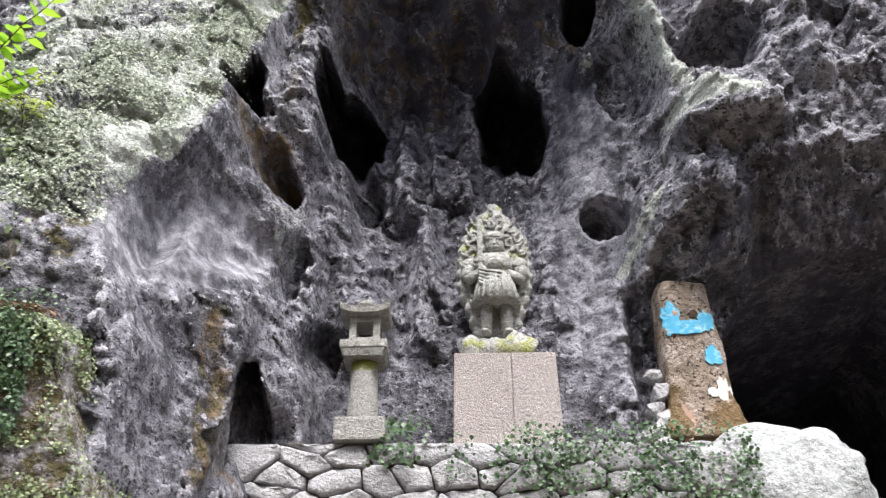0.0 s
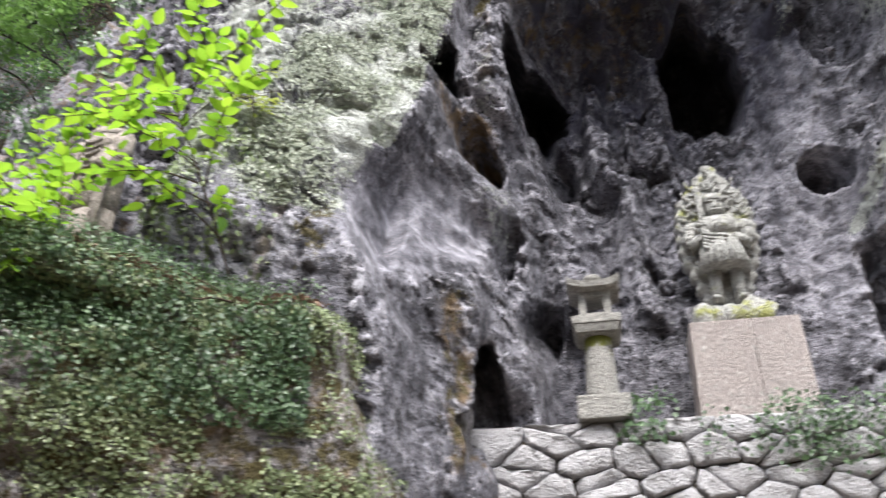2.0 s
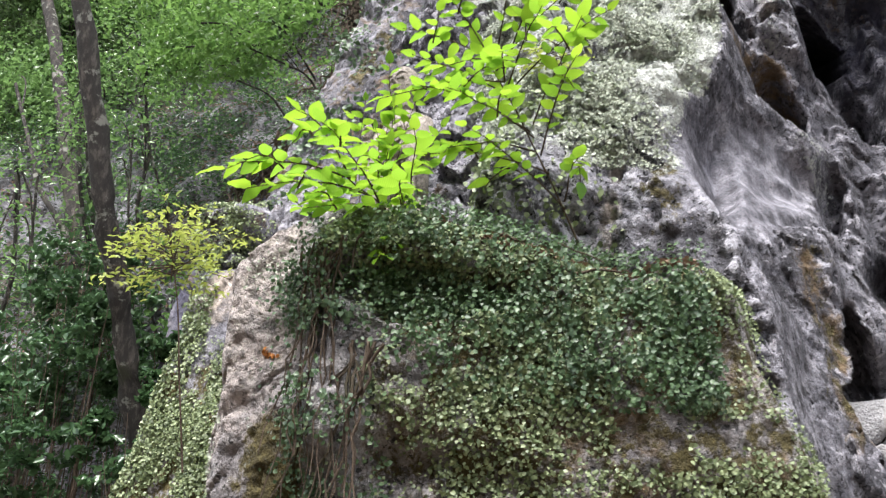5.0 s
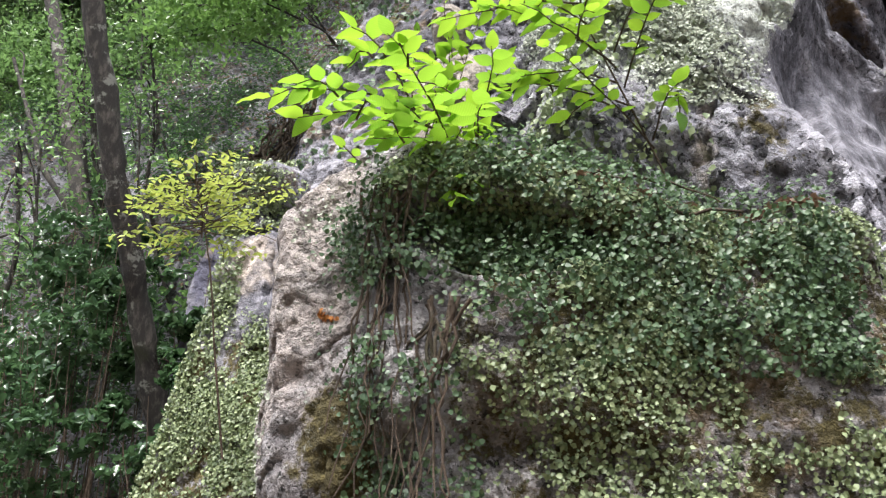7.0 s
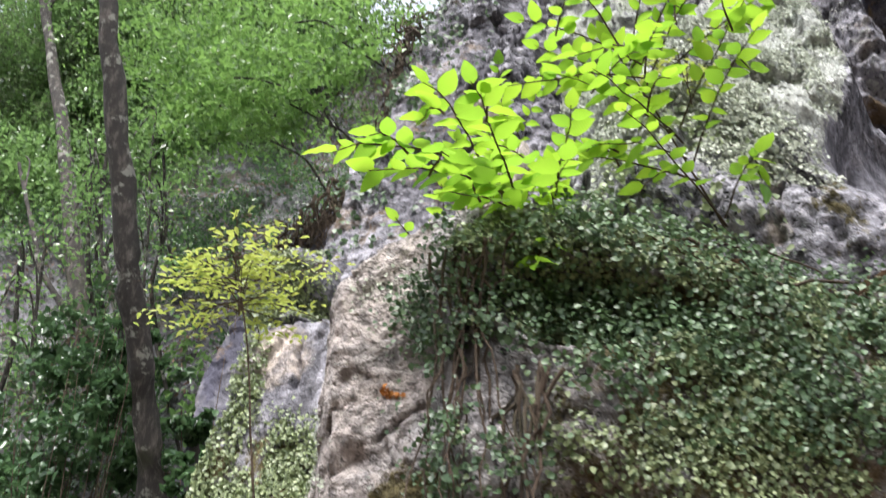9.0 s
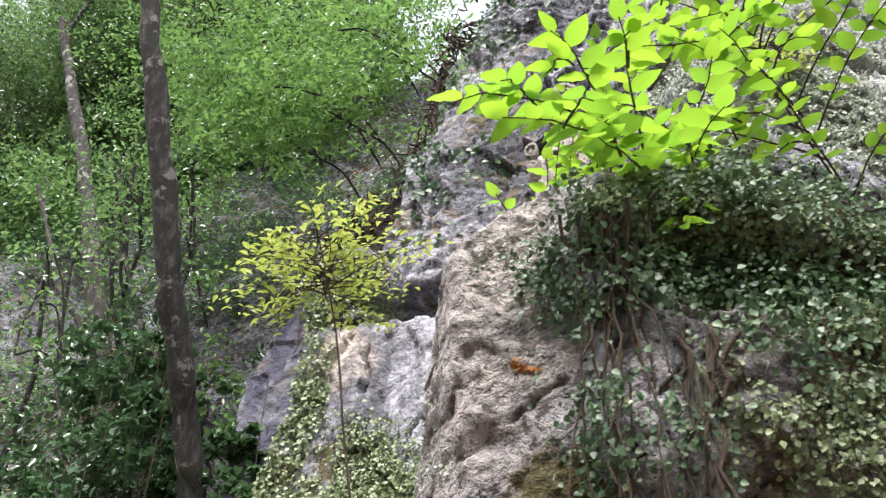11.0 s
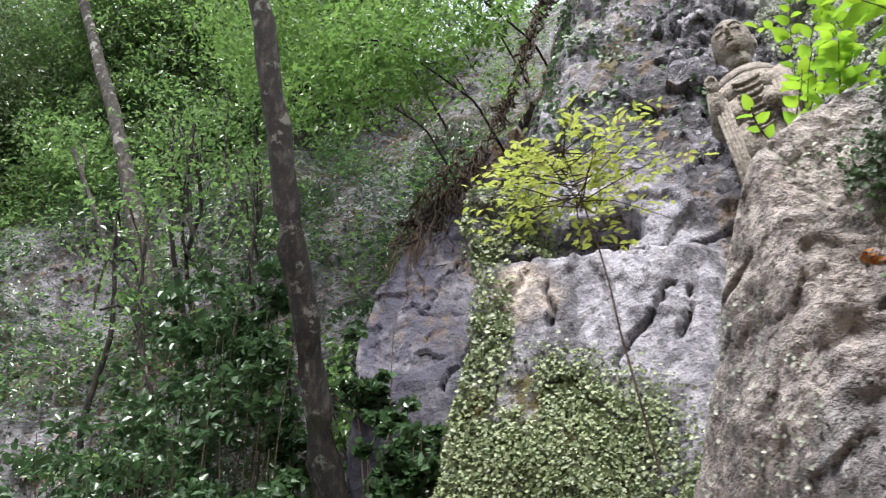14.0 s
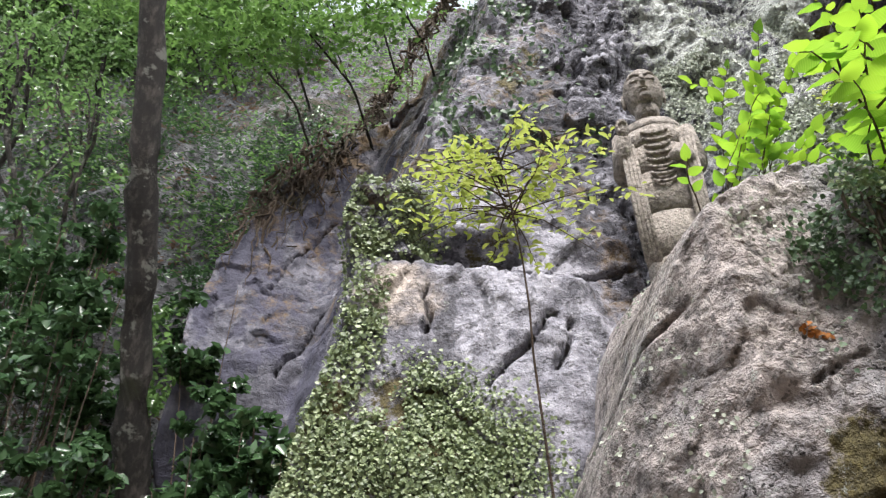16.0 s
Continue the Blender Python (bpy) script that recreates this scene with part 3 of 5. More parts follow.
def rock_sheet(name, shape, x0, x1, z0, z1, step, mat, back, label, category, kind="", bore=None):
    """A rock face with its flanks and back, so that it is a solid mass."""
    xs, zs = np.arange(x0, x1 + step / 2, step), np.arange(z0, z1 + step / 2, step)
    X, Z = np.meshgrid(xs, zs, indexing="ij")
    Y = np.minimum(shape(X, Z), back)
    # small sideways shifts break up the grid
    flat = 0.018 / (1 + np.gradient(Y, step, axis=0) ** 2 + np.gradient(Y, step, axis=1) ** 2)
    X2 = X + flat * vnoise(X * 9, Y * 2, Z * 9 + 4)
    Z2 = Z + flat * vnoise(X * 9 + 9, Y * 2, Z * 9)
    if bore:
        D = bore(X, Z)
        X2, Z2 = X2 + 0.13 * (X - 0.1) * D, Z2 + 0.65 * D
    front = np.stack([X2, Y, Z2], -1).reshape(-1, 3)
    nx, nz = len(xs), len(zs)
    i, j = np.meshgrid(np.arange(nx - 1), np.arange(nz - 1), indexing="ij")
    f = np.stack([i * nz + j, (i + 1) * nz + j, (i + 1) * nz + j + 1, i * nz + j + 1], -1).reshape(-1, 4)
    ring = [k * nz for k in range(nx)] + [(nx - 1) * nz + k for k in range(1, nz)] + [k * nz + nz - 1 for k in range(nx - 2, -1, -1)] + [k for k in range(nz - 2, 0, -1)]
    rim = front[ring].copy()
    rim[:, 1] = back + 0.5
    n0, r = len(front), len(ring)
    q = np.arange(r)
    side = np.stack([np.array(ring), n0 + q, n0 + (q + 1) % r, np.array(ring)[(q + 1) % r]], -1)
    ob = mesh_object(name, np.concatenate([front, rim]), np.concatenate([f, side]), mat)
    tagged(ob, label, category, kind=kind)
    fill = np.zeros(r)
    return ob, X, Z, Y, fill


cliff, CX, CZ, CY, pad = rock_sheet("cliff", cliff_shape, -8.8, 6.4, 1.4, 13.4, 0.021, MAT_CLIFF, 18.0, "grey limestone cliff with hollows, a grotto and a dark cave", "cliff", "structure", bores)
def blurred(a, k):
    """Mean over a square of 2k + 1 cells."""
    for axis in (0, 1):
        c = np.cumsum(np.concatenate([np.repeat(np.take(a, [0], axis), k + 1, axis), a, np.repeat(np.take(a, [-1], axis), k, axis)], axis), axis)
        n = a.shape[axis]
        a = (np.take(c, np.arange(2 * k + 1, 2 * k + 1 + n), axis) - np.take(c, np.arange(n), axis)) / (2 * k + 1)
    return a


PATCH = fbm(CX, CY, CZ, 0.9, 3)
# Where ridges are lightened, part weathering, part painted light; hollows stay darker.
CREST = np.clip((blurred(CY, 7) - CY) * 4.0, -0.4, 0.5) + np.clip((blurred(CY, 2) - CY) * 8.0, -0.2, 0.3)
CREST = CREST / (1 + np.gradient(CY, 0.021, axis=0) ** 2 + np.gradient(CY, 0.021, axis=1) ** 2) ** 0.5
BEHIND_RIM = smooth(0.02, -0.05, CX + 0.03 * fbm(CX, CY, CZ, 0.2, 2) - np.interp(CZ, *ALCOVE_RIM))
LICHEN = BEHIND_RIM * smooth(4.5, 5.0, CZ + 0.35 * (CX + 3)) * smooth(-4.6, -3.6, CX) * (0.62 + 0.25 * smooth(0.6, 0.0, np.abs(CX - np.interp(CZ, *ALCOVE_RIM) + 0.3)) * smooth(5.0, 5.6, CZ) + 0.15 * PATCH)
LICHEN = np.maximum(LICHEN, 0.95 * smooth(1.1, 0.5, oval(CX, CZ, 2.68, 7.05, 0.55, 0.30, -8)))
LICHEN = np.maximum(LICHEN, 0.7 * smooth(0.22, 0.0, strip(CX, CZ, 2.1, 9.3, 2.5, 7.2)) + 0.3 * CREST)
LICHEN = np.maximum(LICHEN, 0.6 * smooth(0.20, 0.0, strip(CX, CZ, 1.6, 8.75, 1.65, 8.4)))
LICHEN = np.maximum(LICHEN, 0.75 * smooth(0.18, 0.0, strip(CX, CZ, 1.8, 5.75, 2.1, 6.3)))
LICHEN = np.maximum(LICHEN, 0.30 * smooth(1.3, 0.3, oval(CX, CZ, -5.6, 4.5, 0.5, 0.35)))
LICHEN = np.maximum(LICHEN, 0.30 * smooth(0.5, 0.0, strip(CX, CZ, -0.1, 9.2, -0.1, 4.5)))
LICHEN = np.maximum(LICHEN, 0.50 * smooth(0.35, 0.0, strip(CX, CZ, -1.45, 6.3, -1.5, 5.6)))
LICHEN = np.maximum(LICHEN, 0.45 * smooth(0.2, 0.08, strip(CX, CZ, -1.6, 8.2, -1.55, 7.2)))
MOSS = np.maximum(0.60 * smooth(0.30, 0.0, strip(CX, CZ, -2.5, 4.75, -2.45, 4.2)), 0.62 * smooth(0.24, 0.05, strip(CX, CZ, -1.6, 9.4, -1.6, 8.5)))
MOSS = np.maximum(MOSS, 0.52 * smooth(0.32, 0.0, strip(CX, CZ, -1.72, 4.5, -1.68, 3.2)))
MOSS = np.maximum(MOSS, 0.55 * smooth(0.9, 0.2, oval(CX, CZ, -1.66, 6.45, 0.2, 0.3)))
MOSS = np.maximum(MOSS, 0.55 * smooth(1.2, 0.2, oval(CX, CZ, -4.95, 7.0, 0.35, 1.0, -25)))
MOSS = np.maximum(MOSS, 0.50 * smooth(1.1, 0.3, oval(CX, CZ, -5.25, 5.05, 0.3, 0.2)))
TAN = 0.42 * smooth(0.24, 0.06, strip(CX, CZ, -1.6, 9.4, -1.55, 7.1)) + 0.62 * smooth(1.2, 0.3, oval(CX, CZ, -5.75, 4.5, 0.4, 0.4))
TAN = np.maximum(TAN, 0.5 * smooth(0.25, 0.0, strip(CX, CZ, -2.75, 4.8, -2.8, 4.0)))
TAN = np.maximum(TAN, 0.45 * smooth(1.2, 0.3, oval(CX, CZ, -5.3, 7.2, 0.3, 1.0, -20)))
# The slab's blue-grey, then shade painted on the upper grotto wall.
SLATE_SHADE = 0.9 * smooth(0.0, -0.12, CX - np.interp(CZ, *BLOCK_EDGE)) * smooth(-5.6, -5.9, CX) + 0.8 * smooth(7.0, 8.4, CZ) * smooth(-1.4, -1.0, CX) * smooth(2.0, 1.5, CX)
# Shade of the cave painted on as a darker colour.
SLATE_SHADE = np.maximum(SLATE_SHADE, 0.6 * smooth(6.6, 6.2, CZ) * smooth(2.3, 2.6, CX))
UMBER = 0.45 * smooth(7.6, 9.4, CZ) * smooth(-1.9, -1.3, CX) * smooth(2.6, 2.0, CX)
UMBER = np.maximum(UMBER, 0.6 * smooth(1.2, 0.4, oval(CX, CZ, -1.68, 6.8, 0.35, 0.4)))
UMBER = np.maximum(UMBER, 0.62 * smooth(0.5, 0.0, strip(CX, CZ, -5.3, 9.4, -7.2, 6.8)))
UMBER = np.maximum(UMBER, 0.55 * smooth(0.30, 0.0, strip(CX, CZ, -1.75, 4.5, -1.65, 3.2)))
MOSS = np.maximum(MOSS, 0.62 * smooth(-4.9, -5.5, CX + 0.35 * (CZ - 3.6)) * smooth(-7.0, -6.6, CX) * smooth(4.4, 3.9, CZ + 0.4 * (CX + 6)))
UMBER = np.maximum(UMBER, 0.45 * smooth(5.6, 5.2, CZ) * smooth(-3.6, -4.2, CX) * smooth(-5.0, -4.6, CX))
UMBER = np.maximum(UMBER, 0.40 * smooth(1.2, 0.5, oval(CX, CZ, -6.2, 7.2, 1.3, 1.9, -20)))
UMBER = np.maximum(UMBER, 0.46 * smooth(-4.3, -4.7, CX) * smooth(4.85, 5.3, CZ) * smooth(10.0, 8.0, CZ))
for mask, values in (("lichen", LICHEN), ("moss", MOSS), ("tan", TAN), ("umber", UMBER), ("crest", CREST), ("calm", calmness(CX, CZ)), ("slate_shade", SLATE_SHADE)):
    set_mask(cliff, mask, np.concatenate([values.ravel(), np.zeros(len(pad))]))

boulder, BX, BZ, BY, pad = rock_sheet("boulder", boulder_shape, -5.5, -1.7, -0.6, 4.5, 0.0135, MAT_BOULDER, 6.6, "large tan and grey boulder draped with creepers", "boulder")
TAN = 0.62 * smooth(-3.95, -4.15, BX + 0.1 * fbm(BX, BY, BZ, 0.5, 3)) * smooth(2.0, 2.9, BZ)
MOSS = np.maximum(0.7 * smooth(1.2, 0.3, oval(BX, BZ, -4.2, 2.7, 0.34, 0.36)), 0.56 * smooth(-4.0, -3.7, BX))
UMBER = 0.5 * smooth(-4.0, -3.6, BX) * smooth(3.9, 3.3, BZ)
# The boulder's ridges are lightened too, weathered and painted as if lit.
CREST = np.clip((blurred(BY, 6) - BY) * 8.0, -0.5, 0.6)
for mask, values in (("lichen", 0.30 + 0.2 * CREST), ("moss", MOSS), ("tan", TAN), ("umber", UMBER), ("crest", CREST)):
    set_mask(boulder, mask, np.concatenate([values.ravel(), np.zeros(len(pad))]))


# ---- hillside and ground ----
def hill_shape(x, z):
    y = 7.2 + 0.42 * np.maximum(z - 3, 0) + 0.6 * np.minimum(z - 3, 0) + 0.10 * (x + 9) + 2.5 * np.maximum(z - np.interp(x, [-30, -16, -12, -7], [12.0, 13.8, 15.6, 18.6]), 0)
    return y + 0.5 * fbm(x, 0 * x, z, 3.0, 4) + 0.12 * ridged(x, y, z, 0.8, 3)


hill, HX, HZ, HY, pad = rock_sheet("hillside", hill_shape, -34, -2.6, -0.6, 21, 0.14, MAT_SLOPE, 30, "steep wooded slope of soil, dead leaves and rock", "slope", "structure")
for mask, level in (("umber", 0.42), ("moss", 0.34)):
    set_mask(hill, mask, np.concatenate([(level + 0.25 * fbm(HX, HY, HZ, 1.5, 3)).ravel(), np.zeros(len(pad))]))
gx = np.concatenate([-np.geomspace(3000, 9, 14), np.arange(-8, 9, 0.5), np.geomspace(9, 3000, 14)])
GX, GY = np.meshgrid(gx, gx, indexing="ij")
GZ = -0.12 + 0.05 * np.clip(-GX - 0.5, 0, 5) + 0.05 * fbm(GX, GY, 0 * GX, 1.2, 3) + np.clip((np.hypot(GX, GY) - 60) / 3000, 0, 1) * 20
gi, gj = np.meshgrid(np.arange(len(gx) - 1), np.arange(len(gx) - 1), indexing="ij")
G = len(gx)
ground = mesh_object("ground", np.stack([GX, GY, GZ], -1).reshape(-1, 3), np.stack([gi * G + gj, (gi + 1) * G + gj, (gi + 1) * G + gj + 1, gi * G + gj + 1], -1).reshape(-1, 4), MAT_EARTH)
tagged(ground, "brown forest path and soil at the cliff's foot", "ground", kind="structure")


# Bank out of view, added to keep low light out of the caves.
def unseen_bank(x, z):
    return 9.0 + 0.45 * z + 0.8 * fbm(x, 0 * x, z, 4.0, 4)


bank, NX, NZ, NY, pad = rock_sheet("opposite_bank", unseen_bank, -40, 40, -0.6, 15, 0.5, MAT_EARTH, 30, "unseen dark soil bank added behind the camera to block low light", "slope", "structure")
bank.matrix_world = pose(0, 0, 0, 0, 0, 180)


# ---- plants ----
def slope_at(shape, x, z, h=0.03):
    """Places and outward normals on a rock face."""
    y = shape(x, z)
    gx, gz = (shape(x + h, z) - y) / h, (shape(x, z + h) - y) / h
    return np.stack([x, y, z], -1), unit(np.stack([gx, -np.ones_like(gx), gz], -1))


def creeper(name, shape, seed, count, x0, x1, z0, z1, size, mat, keep, label, off=0.03, spread=0.5, aspect=0.95):
    """Small leaves in drifts over a rock face; keep(x, z) gives how thick they grow, 0 to 1."""
    rng = np.random.RandomState(seed)
    x, z = rng.uniform(x0, x1, count * 3), rng.uniform(z0, z1, count * 3)
    drift = 0.5 + 0.9 * fbm(x, 0 * x + seed, z, 0.35, 3, 0.6)
    ok = rng.rand(len(x)) < keep(x, z) * np.clip(drift, 0, 1)
    x, z = x[ok][:count], z[ok][:count]
    p, nrm = slope_at(shape, x, z)
    nrm = unit(nrm + np.array([0, -0.4, 0.25]))
    p = p + nrm * (off * rng.uniform(0.2, 1.6, len(p)))[:, None]
    v, f = leaves(rng, p, nrm, size, spread, aspect, 0.3, True)
    return tagged(mesh_object(name, v, f, mat, shaded=False), label, "creeper", kind="stuff")


creeper("creeper", boulder_shape, 1, 46000, -4.05, -1.95, 2.0, 3.95, 0.0215, MAT_IVY, lambda x, z: smooth(-4.1, -3.6, x + 0.1 * (z - 3)) * (0.20 + 0.80 * smooth(2.5, 3.3, z + 0.3 * (x + 3))) * (0.12 + 0.88 * smooth(-0.20, 0.15, fbm(x, 5 + 0 * x, z, 0.45, 3) + 0.8 * (z - 2.9))), "carpet of small green and yellowish creeper leaves on the boulder")
creeper("creeper", boulder_shape, 2, 9000, -4.15, -2.3, 2.9, 4.0, 0.025, MAT_IVYDARK, lambda x, z: 0.9 * smooth(-4.15, -3.8, x) * smooth(0.75, 0.2, np.abs(z - 3.72 + 0.33 * np.maximum(x + 3.6, 0) + 0.1)), "dark green creeper fringe along the boulder's upper edge", 0.10)
creeper("creeper", boulder_shape, 3, 5200, -4.5, -3.7, 1.9, 3.7, 0.023, MAT_IVYDARK, lambda x, z: smooth(0.32, 0.05, np.abs(x + 3.98 + 0.12 * (z - 3))), "trailing green creeper strands hanging down the boulder", 0.07)
creeper("creeper", boulder_shape, 4, 1800, -5.0, -4.1, 2.2, 4.1, 0.017, MAT_PALE, lambda x, z: 0.6 * smooth(0.15, 0.45, fbm(x, 0 * x, z, 0.4, 3)), "scattered pale creeper leaves on bare tan stone", 0.015)
creeper("creeper", cliff_shape, 5, 20000, -6.7, -4.9, 2.9, 4.3, 0.022, MAT_IVY, lambda x, z: 1.3 * smooth(-4.9, -5.5, x + 0.35 * (z - 3.6)) * smooth(4.35, 3.9, z + 0.4 * (x + 6)) , "yellowish creeper leaves over the lower rock block")
creeper("creeper", cliff_shape, 6, 6500, -6.15, -5.35, 4.8, 5.5, 0.024, MAT_IVY, lambda x, z: smooth(-5.45, -5.75, x), "creeper leaves over the top of the rock block")
creeper("creeper", cliff_shape, 7, 80000, -3.9, -1.75, 4.7, 9.0, 0.021, MAT_PALE, lambda x, z: smooth(0.0, -0.12, x - np.interp(z, *ALCOVE_RIM)) * smooth(4.5, 5.2, z + 0.5 * (x + 3)) * smooth(-0.35, 0.15, fbm(x, 0 * x + 3, z * 0.6, 0.8, 4)), "pale grey-green crust of tiny leaves on the leaning rock wall", 0.02, 0.5)
creeper("creeper", cliff_shape, 8, 2500, -3.9, -2.3, 3.9, 5.6, 0.040, MAT_IVY, lambda x, z: 0.6 * smooth(-2.65, -2.9, x), "green creeper leaves on the ledge wall", 0.03)
creeper("moss_tufts", cliff_shape, 9, 2600, -5.6, -4.4, 5.4, 9.0, 0.05, MAT_IVYDARK, lambda x, z: 0.4 * smooth(0.5, 0.1, strip(x, z, -5.2, 9.0, -5.5, 5.6)) + 0.15, "tufts of dark fern and moss on the crag", 0.05)


creeper("creeper", cliff_shape, 18, 5000, -6.7, -5.8, 3.2, 5.4, 0.028, MAT_IVY, lambda x, z: smooth(0.28, 0.05, np.abs(x - 0.06 - np.interp(z, *BLOCK_EDGE))), "creeper leaves down the sheared edge of the rock block")
MAT_ORANGE = leaf_material("orange_lichen", (0.30, 0.10, 0.02), (0.50, 0.20, 0.04), 0.0, 0.8)
creeper("lichen_patch", boulder_shape, 17, 260, -4.36, -4.16, 3.16, 3.36, 0.022, MAT_ORANGE, lambda x, z: 9.0 * smooth(1.0, 0.7, oval(x, z, -4.26, 3.26, 0.065, 0.05)), "small rust-orange lichen patch on the boulder", 0.008)


def grow(rng, start, end, bend=0.12, n=7):
    s = np.linspace(0, 1, n)[:, None]
    p = np.asarray(start) * (1 - s) + np.asarray(end) * s
    return p + np.sin(np.pi * s) * np.array([0, 0, bend]) + np.cumsum(rng.normal(0, 0.012, (n, 3)), 0) * s


def broad_leaf(length, width):
    """An ovate leaf with a folded midrib, a pointed tip and a short stalk."""
    bm = bmesh.new()
    steps = 7
    rows = []
    for i in range(steps + 1):
        s = i / steps
        w = width * 0.5 * math.sin(math.pi * min(1, s ** 0.72)) ** 0.85 if 0 < i < steps else 0
        droop = -0.16 * length * s * s
        wave = 0.02 * length * math.sin(i * 2.4)
        rows.append([bm.verts.new((s * length, 0, droop))] + ([bm.verts.new((s * length, k * w, droop + 0.22 * w + k * wave)) for k in (-1, 1)] if w else []))
    for a, b in zip(rows, rows[1:]):
        for k in (1, 2):
            vs = [a[0], b[0]] + ([b[k]] if len(b) > 1 else []) + ([a[k]] if len(a) > 1 else [])
            if len(vs) > 2:
                bm.faces.new(vs if k == 2 else vs[::-1])
    me = bpy.data.meshes.new("leaf")
    for f in bm.faces:
        f.smooth = True
    bm.to_mesh(me)
    bm.free()
    return me


LEAF_SHAPES = [broad_leaf(0.15, 0.082), broad_leaf(0.135, 0.085), broad_leaf(0.165, 0.086)]
for me in LEAF_SHAPES:
    me.materials.append(None)


def single_leaf_material():
    m = leaf_material("sapling_leaf", (0.15, 0.36, 0.02), (0.34, 0.56, 0.03), 0.5, 0.4)
    n = Nodes(m)
    c = n.mix(n.each(), (0.10, 0.30, 0.02), (0.36, 0.56, 0.03))
    veins = n.put("ShaderNodeTexWave", Scale=28.0, Distortion=0.6)
    n.link(n.co, veins.inputs["Vector"])
    c = n.mix(n.math("MULTIPLY", n.step(veins.outputs["Fac"], 0.75, 1.0), 0.3), c, (0.42, 0.60, 0.12))
    n.colour(c)
    for t in m.node_tree.nodes:
        if t.type == "BSDF_TRANSLUCENT":
            n.link(n.mix(0.5, c, (0.42, 0.68, 0.07)), t.inputs["Color"])
    return m


MAT_LEAF = single_leaf_material()
for me in LEAF_SHAPES:
    me.materials[0] = MAT_LEAF


def sapling(seed, root, stems, label, spacing=0.052, scale=1.0, radius=0.008, twigs=1):
    """A young broad-leaved tree: stems with alternate leaves, each leaf a part."""
    rng = np.random.RandomState(seed)
    ob = thing("sapling", root, label, "sapling")
    o = np.asarray(root)
    stems = list(stems)
    for a, b, leafy in stems[1:] * twigs:
        a, b = np.asarray(a, float), np.asarray(b, float)
        start = a + (b - a) * rng.uniform(0.45, 0.75)
        tip = start + (b - a) / np.linalg.norm(b - a) * 0.16 + rng.normal(0, 1, 3) * np.array([0.13, 0.10, 0.07])
        stems.append((tuple(start), tuple(tip), 0.95))
    for k, (a, b, leafy) in enumerate(stems):
        a, b = np.asarray(a, float), np.asarray(b, float)
        path = grow(rng, a - o, b - o, 0.06)
        length = np.linalg.norm(b - a)
        v, f = tube(path, np.linspace(radius, 0.003, len(path)) * (1.0 if k == 0 else 0.7), 6)
        mesh_object("stem" if k == 0 else "branch", v, f, MAT_TWIG, ob)
        if not leafy:
            continue
        way = (b - a) / length
        side = np.cross(way, [0, 0, 1.0])
        side /= np.linalg.norm(side)
        count = int(length * leafy / spacing) + 1
        for i in range(count):
            s = 1 - leafy + leafy * (i + 0.5) / count
            q = np.array([np.interp(s, np.linspace(0, 1, len(path)), path[:, c]) for c in range(3)])
            last = i == count - 1
            d = way * (1.0 if last else rng.uniform(0.3, 0.9)) + side * (0 if last else (1 if i % 2 else -1)) * rng.uniform(0.7, 1.2) + np.array([0, 0, rng.uniform(-0.35, 0.2)])
            turn = Vector(d).to_track_quat("X", "Z").to_matrix().to_4x4()
            leaf = new("leaf", LEAF_SHAPES[rng.randint(3)])
            leaf.parent = ob
            k2 = scale * rng.uniform(0.65, 1.15)
            leaf.matrix_basis = Matrix.Translation(Vector(q)) @ turn @ pose(0, 0, 0, rng.uniform(-25, 25), rng.uniform(-15, 15), 0) @ Matrix.Scale(k2, 4)
    return ob


sapling(11, (-3.72, 4.5, 3.9), [
    ((-3.72, 4.5, 3.9), (-3.85, 4.0, 4.1), 0.5),
    ((-3.85, 4.0, 4.1), (-4.28, 3.45, 3.98), 1.0),
    ((-3.80, 4.1, 4.05), (-4.12, 3.5, 3.82), 0.9),
    ((-3.78, 4.2, 4.05), (-3.72, 3.5, 4.05), 0.9),
    ((-3.74, 4.3, 4.0), (-3.88, 3.6, 3.72), 0.8),
    ((-3.85, 4.0, 4.1), (-3.95, 3.6, 4.25), 0.9),
    ((-3.72, 4.4, 3.95), (-3.50, 3.8, 3.85), 0.8),
    ((-3.72, 4.45, 3.95), (-3.45, 3.9, 4.25), 0.8),
    ((-3.72, 4.45, 3.9), (-3.72, 4.0, 3.62), 0.8),
], "bright green leafy sapling leaning out over the boulder's edge", 0.046, 0.86)
